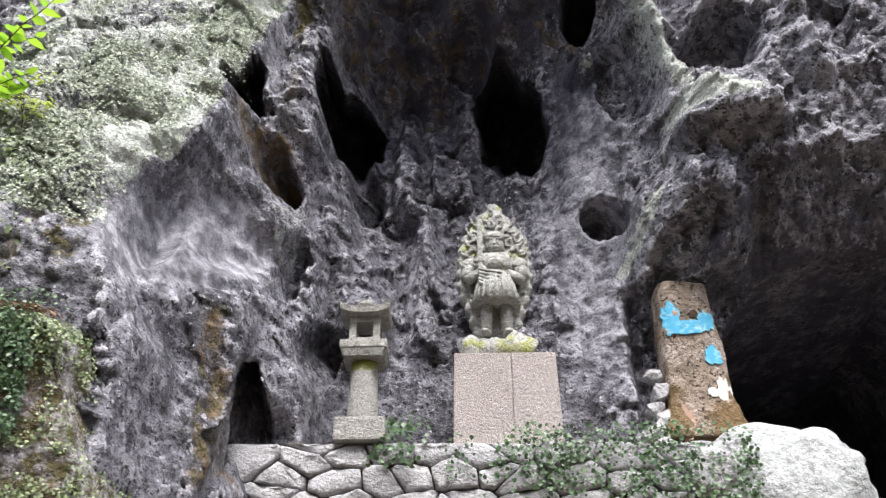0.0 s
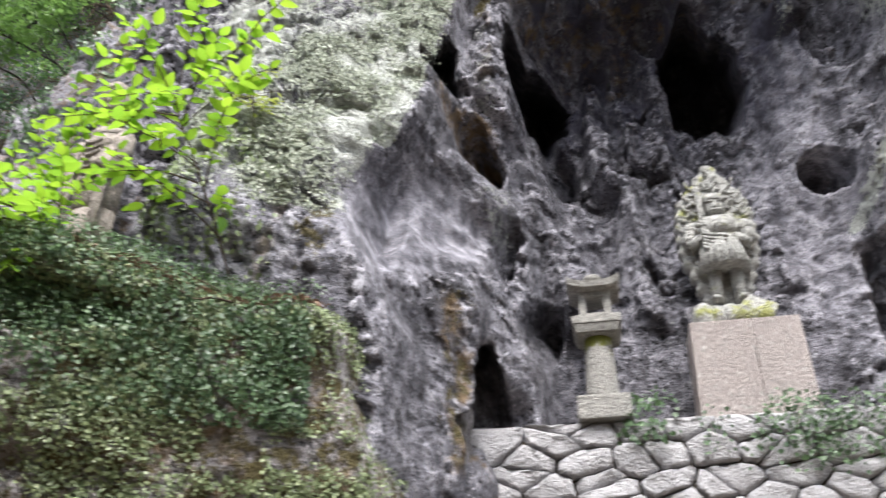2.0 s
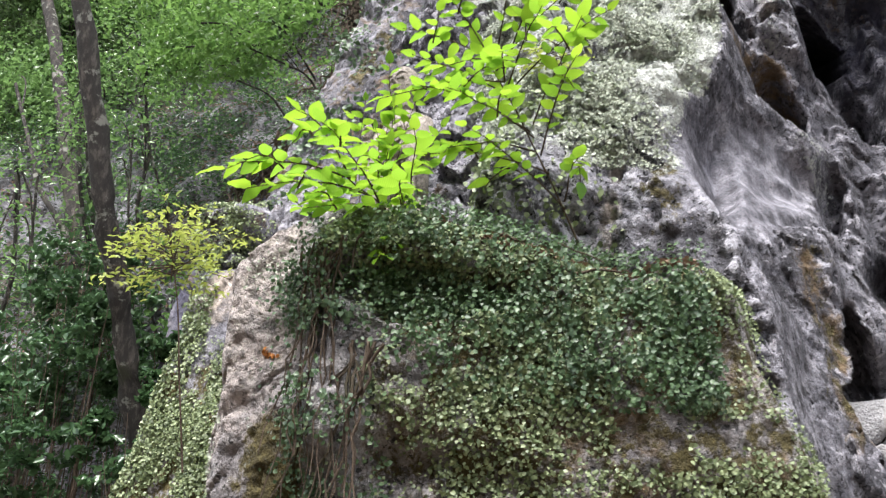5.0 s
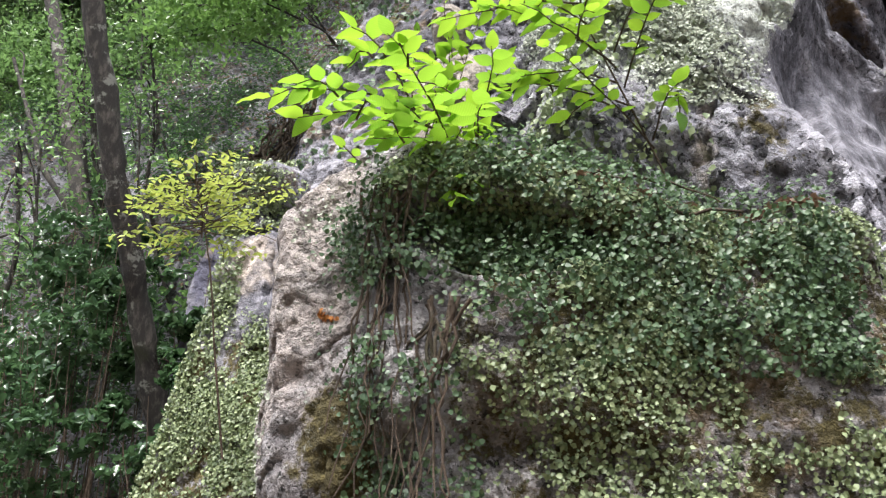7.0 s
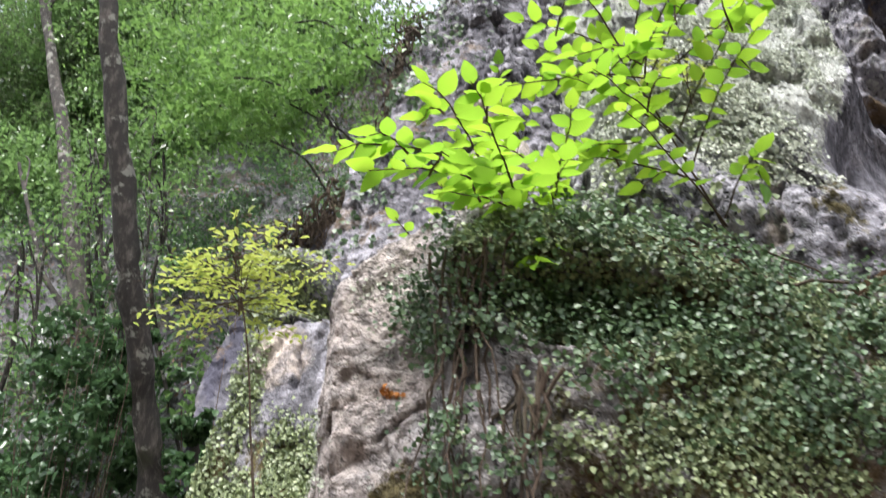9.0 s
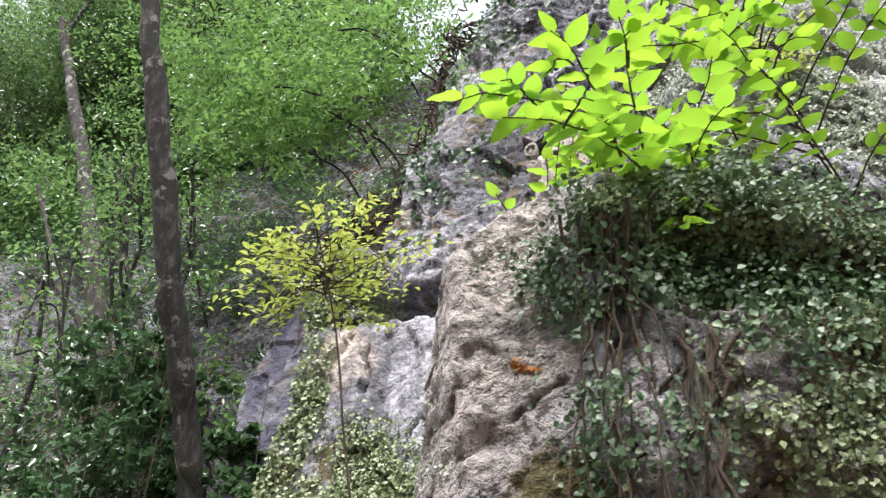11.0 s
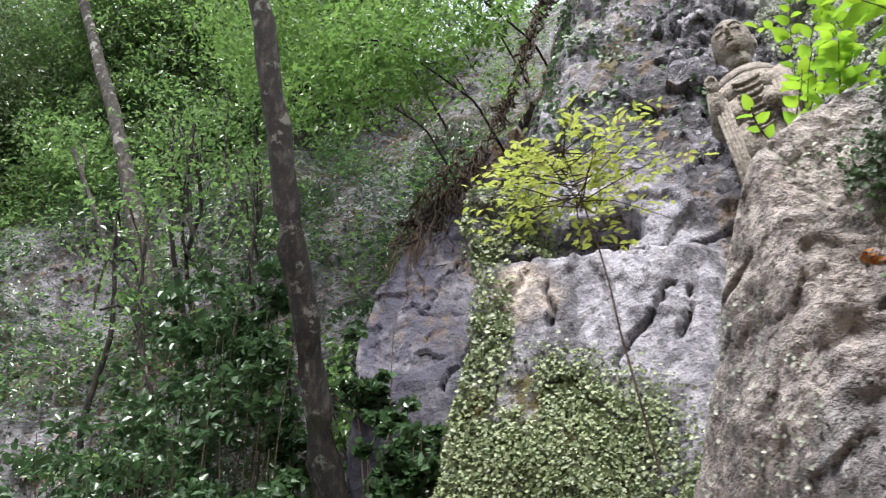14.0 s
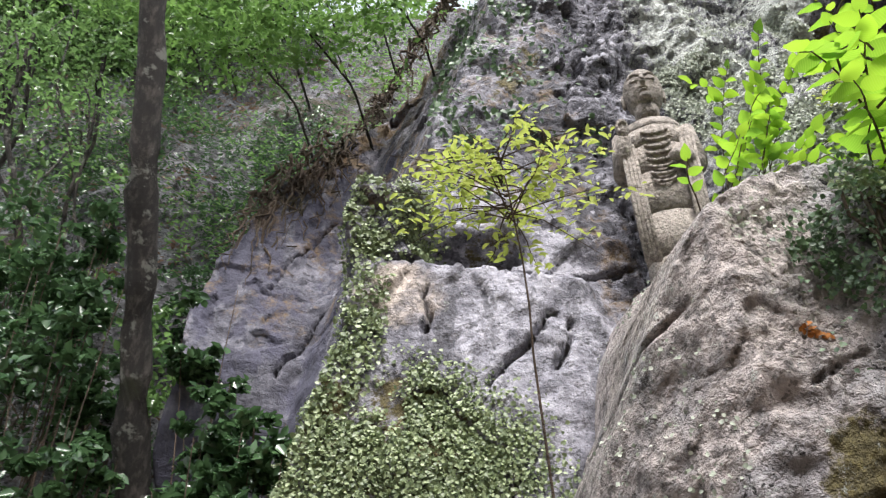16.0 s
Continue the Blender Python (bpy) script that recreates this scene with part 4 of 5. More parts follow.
sapling(12, (-2.92, 5.15, 3.95), [
    ((-2.92, 5.15, 3.95), (-3.28, 4.55, 5.25), 0.4),
    ((-3.0, 5.0, 4.3), (-3.25, 4.2, 4.35), 0.7),
    ((-3.08, 4.85, 4.6), (-2.72, 4.2, 4.72), 0.8),
    ((-3.12, 4.8, 4.75), (-3.55, 4.2, 4.75), 0.8),
    ((-3.2, 4.7, 4.95), (-3.65, 4.25, 5.05), 0.8),
    ((-3.2, 4.65, 5.0), (-2.85, 4.2, 5.1), 0.8),
    ((-3.28, 4.55, 5.2), (-3.45, 4.1, 5.45), 0.8),
    ((-3.0, 5.0, 4.35), (-2.75, 4.5, 4.3), 0.6),
    ((-3.1, 4.8, 4.8), (-2.65, 4.3, 5.0), 0.8),
    ((-3.2, 4.6, 5.1), (-2.8, 4.25, 5.4), 0.8),
    ((-3.1, 4.8, 4.7), (-3.35, 4.1, 4.6), 0.8),
    ((-3.2, 4.6, 5.0), (-3.1, 4.1, 4.85), 0.8),
    ((-3.1, 4.8, 4.6), (-3.5, 4.4, 4.45), 0.7),
    ((-3.25, 4.6, 5.1), (-2.55, 4.35, 5.45), 0.75),
    ((-3.25, 4.6, 5.15), (-2.95, 4.2, 5.65), 0.8),
    ((-3.2, 4.65, 4.95), (-2.5, 4.4, 5.15), 0.7),
    ((-3.2, 4.6, 5.0), (-3.75, 4.1, 4.7), 0.8),
    ((-3.2, 4.6, 5.1), (-3.7, 4.3, 5.3), 0.8),
    ((-3.05, 4.9, 4.5), (-3.7, 4.5, 4.6), 0.8),
], "green sapling rooted on the leaf-strewn ledge", 0.052, 0.78)
sapling(13, (-4.3, 4.75, 4.1), [
    ((-4.3, 4.75, 4.1), (-4.42, 4.4, 4.35), 0.5),
    ((-4.3, 4.7, 4.15), (-4.15, 4.4, 4.5), 0.9),
    ((-4.3, 4.7, 4.1), (-4.05, 4.5, 4.65), 0.8),
    ((-4.2, 4.75, 4.2), (-3.95, 4.6, 4.95), 0.8),
    ((-4.1, 4.75, 4.2), (-3.75, 4.6, 4.6), 0.8),
    ((-4.1, 4.75, 4.2), (-3.9, 4.55, 4.75), 0.9),
    ((-4.2, 4.75, 4.2), (-4.1, 4.5, 5.1), 0.7),
    ((-4.05, 4.75, 4.2), (-4.02, 4.45, 4.85), 0.9),
    ((-4.0, 4.75, 4.3), (-3.85, 4.5, 5.3), 0.8),
    ((-4.1, 4.8, 4.3), (-3.6, 4.7, 4.9), 0.8),
    ((-4.1, 4.8, 4.3), (-3.75, 4.6, 5.2), 0.7),
], "small green seedling shoots beside the carved figure", 0.045, 0.6, 0.004)


def spray_tree(seed, root, top, spread, count, size, label):
    """A thin stem with flat sprays of small yellowish leaflets."""
    rng = np.random.RandomState(seed)
    ob = thing("sapling", root, label, "sapling")
    o = np.asarray(root, float)
    path = grow(rng, o - o, np.asarray(top) - o, 0.0, 9)
    pieces = [tube(path, np.linspace(0.006, 0.003, 9), 6)]
    mesh_object("stem", *pieces[0], MAT_TWIG, ob)
    ps, ns = [], []
    twigs = []
    for k in range(count):
        a = path[-1] * rng.uniform(0.75, 1.0)
        ang = rng.uniform(0, 2 * np.pi)
        reach = spread * rng.uniform(0.4, 1.0)
        b = a + np.array([math.cos(ang) * reach, math.sin(ang) * reach * 0.6, rng.uniform(-0.10, 0.22) * spread * 1.5])
        tw = grow(rng, a, b, 0.04, 6)
        twigs.append(tube(tw, np.linspace(0.004, 0.0015, 6), 4))
        m = int(reach / 0.025)
        for i in range(m):
            s = 0.3 + 0.7 * i / m
            q = a * (1 - s) + b * s
            ps.append(q + np.array([math.sin(ang), -math.cos(ang), 0]) * (0.028 if i % 2 else -0.028) + rng.normal(0, 0.012, 3))
            ns.append((0, -0.35, 1))
    for v, f in twigs:
        mesh_object("twig", v, f, MAT_TWIG, ob)
    v, f = leaves(rng, np.array(ps), np.array(ns, float), size, 0.35, 0.45, 0.1, True)
    mesh_object("foliage", v, f, MAT_YELLOW, ob, "yellow-green leaflets", False)
    return ob


spray_tree(21, (-5.12, 4.6, 2.9), (-5.2, 4.3, 4.35), 0.60, 46, 0.048, "slender sapling with flat sprays of yellow-green leaflets")
spray_tree(22, (-3.0, 5.6, 4.9), (-3.05, 5.2, 5.7), 0.35, 16, 0.055, "small yellow-leaved shoot on the rock wall")


def roots_thing(seed, name, strands, label, category):
    rng = np.random.RandomState(seed)
    ob = thing(name, strands[0][0], label, category)
    o = np.asarray(strands[0][0], float)
    for a, b, r in strands:
        path = grow(rng, np.asarray(a) - o, np.asarray(b) - o, 0.03, 12) + rng.normal(0, 0.012 if r < 0.009 else 0.03, (12, 3))
        v, f = tube(path, np.linspace(r, r * 0.35, 12), 6)
        mesh_object("strand", v, f, MAT_TWIG, ob)
    return ob


rr = np.random.RandomState(5)
roots_thing(31, "hanging_roots", [((-3.95 + rr.normal(0, 0.09), 3.98, 3.75), (-4.0 + rr.normal(0, 0.12), 3.93, rr.uniform(2.3, 3.0)), 0.007) for k in range(16)], "dry brown roots hanging down the boulder", "roots")
roots_thing(32, "hanging_roots", [((-3.75 + rr.normal(0, 0.05), 3.98, 3.15), (-3.85 + rr.normal(0, 0.1), 3.93, rr.uniform(2.1, 2.5)), 0.008) for k in range(10)], "pale dry root bundle on the boulder face", "roots")


def root_line(k):
    z = 6.6 + 2.9 * rr.rand()
    x = float(np.interp(z, *CRAG_EDGE)) + rr.uniform(-0.12, 0.25)
    top, low = np.array([x, x + rr.uniform(-0.25, 0.15)]), np.array([z + 0.25, z - rr.uniform(0.3, 1.0)])
    ys = cliff_shape(top + 0.30, low) - 0.10
    return ((top[0], float(ys[0]), low[0]), (top[1], float(ys[1]), low[1]), rr.uniform(0.006, 0.018))


roots_thing(33, "hanging_roots", [root_line(k) for k in range(120)], "tangle of brown roots hanging over the slab", "roots")
roots_thing(34, "fallen_branch", [((-3.6, 4.25, 3.86), (-2.62, 4.55, 3.56), 0.016), ((-3.2, 4.35, 3.80), (-2.75, 4.5, 3.66), 0.008), ((-3.5, 4.3, 3.9), (-3.05, 4.45, 3.72), 0.007)], "dead branch lying on the boulder's edge", "branch")
rng = np.random.RandomState(6)
n = 900
lx, lz = rng.uniform(-3.5, -2.35, n), rng.uniform(3.5, 3.75, n)
p, nn = slope_at(boulder_shape, lx, np.interp(lx, [-3.5, -3.0, -2.7, -2.4], [3.84, 3.68, 3.66, 3.70]) + rng.uniform(-0.02, 0.16, n))
v, f = leaves(rng, p + nn * 0.05 * rng.rand(n)[:, None], nn + np.array([0, 0, 0.6]), 0.075, 0.5, 0.5)
tagged(mesh_object("leaf_litter", v, f, MAT_DRY, shaded=False), "brown dead leaves lying on the boulder's ledge", "leaf litter", kind="stuff")


# ---- the wood on the slope ----
def leaf_cloud(rng, centre, radii, count, size, clumps=26, lobes=False):
    """Leaves gathered in loose layered clumps."""
    c = np.asarray(centre) + rng.normal(0, 0.5, (clumps, 3)) * np.asarray(radii)
    w = rng.randint(0, clumps, count)
    p = c[w] + rng.normal(0, 0.14, (count, 3)) * np.asarray(radii) * np.array([1.0, 1.0, 0.5])
    return leaves(rng, p, np.tile([0.0, -0.35, 0.9], (count, 1)), size, 0.8, 0.6, 0.2, lobes)


def tree(seed, path, radius, crowns, mat, label, leaf=0.105, count=1400):
    """A leaning trunk with limbs reaching into crowns of leaves."""
    rng = np.random.RandomState(seed)
    path = np.asarray(path, float)
    ob = thing("tree", path[0], label, "tree", "trees on the slope")
    o = path[0]
    s = np.linspace(0, 1, 26)
    fine = np.stack([np.interp(s, np.linspace(0, 1, len(path)), path[:, c]) for c in range(3)], -1)
    for k in range(3):
        fine[1:-1] = (fine[:-2] + fine[1:-1] * 2 + fine[2:]) / 4
    fine = fine + rng.normal(0, radius * 0.10, fine.shape)
    rad = radius * np.linspace(1.12, 0.62, 26) * (1 + 0.07 * rng.normal(size=26))
    rad[0] *= 1.35
    v, f = tube(fine - o, rad, 14)
    mesh_object("trunk", v, f, MAT_BARK, ob)
    for c, r, m in crowns:
        a = fine[rng.randint(13, 25)]
        lp = grow(rng, a - o, np.asarray(c) - o, 0.2, 8)
        lv, lf = tube(lp, np.linspace(radius * 0.4, 0.012, 8), 6)
        mesh_object("limb", lv, lf, MAT_BARK, ob)
        cv, cf = leaf_cloud(rng, np.asarray(c) - o, r, int(count * m), leaf)
        mesh_object("crown", cv, cf, mat, ob, shaded=False)
    return ob


tree(41, [(-7.50, 7.75, 2.5), (-7.54, 7.25, 3.5), (-7.56, 6.75, 4.5), (-7.57, 6.25, 5.5), (-7.56, 5.75, 6.5), (-7.58, 5.3, 7.6), (-7.66, 4.9, 8.7), (-7.9, 4.3, 11.5)], 0.118, [((-8.6, 5.2, 12.8), (1.8, 1.8, 0.9), 1.0)], MAT_CROWN, "slender tree with mottled grey-brown bark, leaning off the slope")
tree(42, [(-10.9, 9.2, 7.4), (-11.24, 9.0, 8.32), (-12.5, 9.0, 11.8), (-14.7, 9.0, 17.1)], 0.15, [((-14.9, 9.2, 17.8), (2.4, 2.0, 1.4), 1.0), ((-13.9, 9.2, 19), (2.5, 2, 1.2), 0.6)], MAT_CROWNDARK, "leaning forest tree with ivy on its trunk")
tree(43, [(-12.6, 11.6, 12.6), (-13.4, 11.2, 16.0), (-14.6, 11.0, 20.0)], 0.19, [((-14.6, 11, 21), (2.4, 2.0, 1.4), 1.0)], MAT_CROWNDARK, "dark forest tree trunk high on the slope")
tree(44, [(-10.7, 8.8, 7.6), (-11.8, 8.6, 9.05), (-12.0, 8.6, 9.5), (-12.97, 8.6, 11.43)], 0.045, [((-13.1, 8.8, 11.8), (0.8, 0.8, 0.6), 0.2)], MAT_CROWN, "thin crooked understorey tree")
tree(45, [(-16.5, 10.5, 10.0), (-16.2, 10.2, 12.0), (-17.2, 10.0, 13.6), (-18, 10, 16)], 0.16, [((-17.5, 10, 16), (2.4, 1.6, 1.4), 1.0)], MAT_CROWN, "crooked pale tree at the wood's edge")
tr = np.random.RandomState(8)
for k in range(42):
    x, z = tr.uniform(-27, -8.0), tr.uniform(8.5, 17.0)
    y = float(hill_shape(np.array([x]), np.array([z]))[0])
    h = tr.uniform(3.5, 6)
    if -15.5 < x < -9.5 and z < 12.8:
        z = tr.uniform(12.8, 16.0)
        y = float(hill_shape(np.array([x]), np.array([z]))[0])
    lean = tr.uniform(-0.8, 0.2)
    tree(100 + k, [(x, y + 0.1, z - 0.3), (x + lean * 0.4, y - 0.3, z + h * 0.5), (x + lean, y - 0.6, z + h)], tr.uniform(0.06, 0.13), [((x + lean + tr.uniform(-1, 1), y - 0.8 + tr.uniform(-0.6, 0.6), z + h * q), (1.9, 1.5, 1.1), 1.3) for q in (0.45, 0.75, 1.05)], MAT_CROWN if k % 2 else MAT_CROWNDARK, "slim forest tree with a light green crown" if k % 2 else "slim forest tree with a dark green crown")
# a belt of trees that closes the view up the slope
for k in range(22):
    x, z = -21.5 + 0.56 * k + tr.uniform(-0.3, 0.3), tr.uniform(12.2, 14.5)
    y = max(10.6, float(hill_shape(np.array([x]), np.array([z]))[0]))
    tree(130 + k, [(x + 0.3, y + 0.2, z - 1.6), (x, y, z + 1.0), (x - 0.3, y - 0.2, z + 5.0)], tr.uniform(0.06, 0.12), [((x + tr.uniform(-0.6, 0.6), y - 0.2 + tr.uniform(-0.3, 0.5), z + q), (1.7, 1.2, 1.4), 1.9) for q in (-0.6, 1.2, 3.0, 4.8, 6.6)], MAT_CROWN if k % 3 else MAT_CROWNDARK, "slim forest tree with layered green foliage against the sky")
for k in range(9):
    x, z = tr.uniform(-13.0, -8.4), tr.uniform(4.5, 9.0)
    y = float(hill_shape(np.array([x]), np.array([z]))[0])
    h, lean = tr.uniform(2.0, 3.6), tr.uniform(-0.6, 0.6)
    tree(160 + k, [(x, y + 0.1, z - 0.2), (x + lean * 0.2, y - 0.5, z + h * 0.3), (x + lean * 0.9, y - 0.6, z + h * 0.6), (x + lean * 0.7, y - 0.9, z + h)], tr.uniform(0.016, 0.034), [((x + lean, y - 1.0, z + h * q), (0.7, 0.6, 0.3), 0.05) for q in (0.6, 0.8, 1.0)], MAT_CROWN, "thin dark-stemmed young tree with sparse layered leaves", 0.085)
# light green foliage overhanging the crag
for k, (c, r, m) in enumerate([((-7.6, 7.3, 9.9), (1.1, 0.8, 0.6), 0.9), ((-8.6, 7.6, 10.6), (1.2, 0.9, 0.8), 1.0), ((-6.6, 7.6, 10.6), (1.0, 0.8, 0.6), 0.7), ((-9.4, 8.2, 11.8), (1.3, 1.0, 0.9), 0.9), ((-7.5, 8.2, 12.2), (1.3, 1.0, 0.9), 0.9), ((-6.7, 6.6, 8.25), (0.75, 0.5, 0.3), 0.45), ((-6.0, 6.4, 8.6), (0.7, 0.5, 0.3), 0.4), ((-7.3, 6.8, 8.3), (0.8, 0.5, 0.35), 0.5)]):
    base = (c[0] + 0.5, c[1] + 1.3, c[2] - 0.4)
    tree(60 + k, [base, (c[0] + 0.3, c[1] + 0.7, c[2] + 0.1), c], 0.014, [(c, r, m), ((c[0] - 0.5, c[1] - 0.2, c[2] + 0.4), r, m * 0.6)], MAT_FRESH, "overhanging young tree with bright green layered leaves", 0.085, 1500)


def shrub(seed, base, size, count, mat, label, leaf=0.085, rise=None):
    rise = size * 0.75 if rise is None else rise
    rng = np.random.RandomState(seed)
    ob = thing("shrub", base, label, "shrub", "shrubs on the slope")
    for k in range(5):
        b = rng.normal(0, 0.4, 3) * size + np.array([0, -0.1, rise * 1.1])
        mesh_object("stem", *tube(grow(rng, np.zeros(3), b, 0.1, 7), np.linspace(0.009, 0.003, 7), 5), MAT_TWIG, ob)
    v, f = leaf_cloud(rng, (0, -0.15, rise), (size * 0.8, size * 0.7, size * 0.8), count, leaf, 14, True)
    mesh_object("foliage", v, f, mat, ob, shaded=False)
    return ob


for k, (x, y, z, s) in enumerate(((-8.3, 6.5, 3.9, 0.6), (-8.7, 6.4, 4.0, 0.8), (-9.4, 6.6, 4.3, 0.9), (-8.2, 5.8, 3.1, 0.7), (-9.0, 6.0, 3.2, 0.8), (-7.0, 6.5, 3.3, 0.5), (-10.2, 6.9, 4.6, 0.9), (-8.9, 6.9, 5.0, 0.7), (-7.9, 7.0, 4.7, 0.4), (-6.8, 6.9, 3.9, 0.4), (-9.8, 6.3, 3.6, 0.8), (-6.7, 6.3, 3.5, 0.4), (-8.4, 6.6, 4.8, 0.7), (-9.2, 6.9, 5.4, 0.8), (-6.95, 6.7, 4.3, 0.35), (-6.85, 6.5, 4.0, 0.35), (-7.15, 6.75, 4.9, 0.3), (-6.6, 6.3, 3.9, 0.35), (-8.5, 6.8, 5.6, 0.6), (-8.1, 6.7, 5.2, 0.5), (-9.0, 7.0, 6.4, 0.6), (-8.3, 6.9, 6.1, 0.45), (-6.95, 6.5, 3.6, 0.4), (-7.75, 6.6, 4.1, 0.3))):
    foot = 3.0 + (y + 0.1 - 7.2 - 0.1 * (x + 9)) / 0.6 if y + 0.1 < 7.2 + 0.1 * (x + 9) else 3.0 + (y + 0.1 - 7.2 - 0.1 * (x + 9)) / 0.42
    foot = min(foot, z - 0.3) - 0.1
    shrub(300 + k, (x, y + 0.1, foot), s, 560, MAT_SHRUB, "glossy dark-leaved shrub beside the leaning tree", 0.085, z - foot)
for k in range(30):
    x, z = tr.uniform(-13.5, -7.6), tr.uniform(3.2, 8.0)
    if z > 6.2 and x > -8.6 or z > 5.8 and x < -10.0:
        continue
    y = float(hill_shape(np.array([x]), np.array([z]))[0])
    shrub(200 + k, (x, y - 0.1, z - 0.2), tr.uniform(0.55, 0.95), 520, MAT_SHRUB if k % 4 else MAT_CROWN, "glossy dark-leaved shrub on the slope" if k % 4 else "light green shrub on the slope")


def undergrowth(seed, count, x0, x1, z0, z1, size, mat, label, lift, gap=0.0):
    rng = np.random.RandomState(seed)
    x, z = rng.uniform(x0, x1, count), rng.uniform(z0, z1, count)
    keep = fbm(x, 0 * x + seed, z, 1.1, 4, 0.6) > gap
    p, nn = slope_at(hill_shape, x[keep], z[keep], 0.1)
    p = p + nn * (lift * rng.rand(len(p)) ** 1.5)[:, None]
    v, f = leaves(rng, p, nn + np.array([0, 0, 1.0]), size, 0.6, 0.5)
    return tagged(mesh_object("undergrowth", v, f, mat, shaded=False), label, "undergrowth", kind="stuff")


undergrowth(71, 60000, -15, -7, 1.5, 12, 0.085, MAT_SHRUB, "dense dark undergrowth leaves on the slope", 0.5, -0.05)
undergrowth(72, 80000, -26, -3, 5, 20, 0.09, MAT_CROWN, "light green undergrowth on the upper slope", 0.7, 0.10)
undergrowth(73, 16000, -20, -7, 2, 15, 0.09, MAT_DRY, "brown dead leaves covering the slope", 0.06)


# ---- the shrine ----
def stone_lantern(place):
    x, y, z = place
    ob = thing("stone_lantern", place, "weathered grey stone lantern standing on the dry-stone wall", "lantern")
    bm = bmesh.new()
    box(bm, -0.21, 0.21, -0.21, 0.21, 0, 0.20, 0.018)
    part("base", bm, MAT_LANTERN, ob)
    bm = bmesh.new()
    prof = [(0.0, 0.130), (0.02, 0.134), (0.1, 0.130), (0.3, 0.122), (0.5, 0.116), (0.56, 0.112)]
    rings = [[bm.verts.new((r * math.cos(a * math.pi / 12), r * math.sin(a * math.pi / 12), 0.20 + h)) for a in range(24)] for h, r in prof]
    for p, q in zip(rings, rings[1:]):
        for a in range(24):
            bm.faces.new((p[a], p[(a + 1) % 24], q[(a + 1) % 24], q[a]))
    bm.faces.new(rings[0][::-1])
    bm.faces.new(rings[-1])
    post = part("post", bm, MAT_LANTERN, ob, "round post with yellow-green lichen at its top", True)
    set_mask(post, "moss", [0.9 * max(0.0, (v.co.z - 0.58) / 0.18) for v in post.data.vertices])
    bm = bmesh.new()
    low = bmesh.ops.create_cube(bm, size=1)["verts"]
    for v in low:
        k = 0.2 if v.co.z > 0 else 0.17
        v.co = Vector((math.copysign(k, v.co.x), math.copysign(k, v.co.y), 0.83 if v.co.z > 0 else 0.745))
    bmesh.ops.bevel(bm, geom=list(bm.edges), offset=0.012, segments=2, affect="EDGES")
    box(bm, -0.203, 0.203, -0.203, 0.203, 0.825, 0.90, 0.012)
    part("platform", bm, MAT_LANTERN, ob)
    bm = bmesh.new()
    for sx in (-1, 1):
        for sy in (-1, 1):
            box(bm, sx * 0.103 - 0.03, sx * 0.103 + 0.03, sy * 0.103 - 0.03, sy * 0.103 + 0.03, 0.93, 1.10, 0.006)
    box(bm, -0.135, 0.135, -0.135, 0.135, 0.90, 0.945, 0.006)
    box(bm, -0.133, 0.133, -0.133, 0.133, 1.095, 1.15, 0.006)
    part("firebox", bm, MAT_LANTERN, ob, "hollow square fire chamber with four openings")
    bm = bmesh.new()
    n = 12
    grid = {}
    for i in range(n + 1):
        for j in range(n + 1):
            u, v = i / n * 2 - 1, j / n * 2 - 1
            rim = max(abs(u), abs(v))
            lift = 0.055 * (abs(u) * abs(v)) ** 3
            grid[i, j] = bm.verts.new((u * 0.222, v * 0.222, 1.205 + 0.085 * (1 - rim) ** 0.8 + lift))
            grid[i, j, 0] = bm.verts.new((u * 0.212, v * 0.212, 1.14 + 0.012 * max(0, rim - 0.6) / 0.4 + lift * 0.8))
    for i in range(n):
        for j in range(n):
            bm.faces.new((grid[i, j], grid[i + 1, j], grid[i + 1, j + 1], grid[i, j + 1]))
            bm.faces.new((grid[i, j, 0], grid[i, j + 1, 0], grid[i + 1, j + 1, 0], grid[i + 1, j, 0]))
    for k in range(n):
        for a, b in (((k, 0), (k + 1, 0)), ((k, n), (k + 1, n)), ((0, k), (0, k + 1)), ((n, k), (n, k + 1))):
            bm.faces.new((grid[a], grid[b], grid[(*b, 0)], grid[(*a, 0)]))
    part("roof", bm, MAT_LANTERN, ob, "square stone roof with upturned corners")
    bm = bmesh.new()
    ball(bm, (0, 0, 1.315), 0.085, (1, 1, 0.55))
    part("finial", bm, MAT_LANTERN, ob, shaded=True)
    return ob


lantern = stone_lantern((-0.675, 7.42, 3.73))


def pedestal(place):
    ob = thing("pedestal", place, "pinkish granite pedestal of two upright slabs below the flame-backed statue", "pedestal")
    for x0, x1 in ((0.0, 0.506), (0.509, 0.905)):
        bm = bmesh.new()
        box(bm, x0, x1, 0, 0.42, 0, 0.99, 0.012)
        for v in bm.verts:
            if v.co.z < 0.3 and (v.co.x > 0.7 or v.co.x < 0.2):
                v.co.x += 0.03 if x0 else -0.015
        part("slab", bm, MAT_PEDESTAL, ob, "pink granite slab with worn inscription")
    return ob


ped = pedestal((0.1, 7.62, 3.68))


def displaced(bm, amount, scale):
    bm.normal_update()
    for v in bm.verts:
        v.co += v.normal * amount * noise.fractal(v.co / scale, 1.0, 2.0, 3)


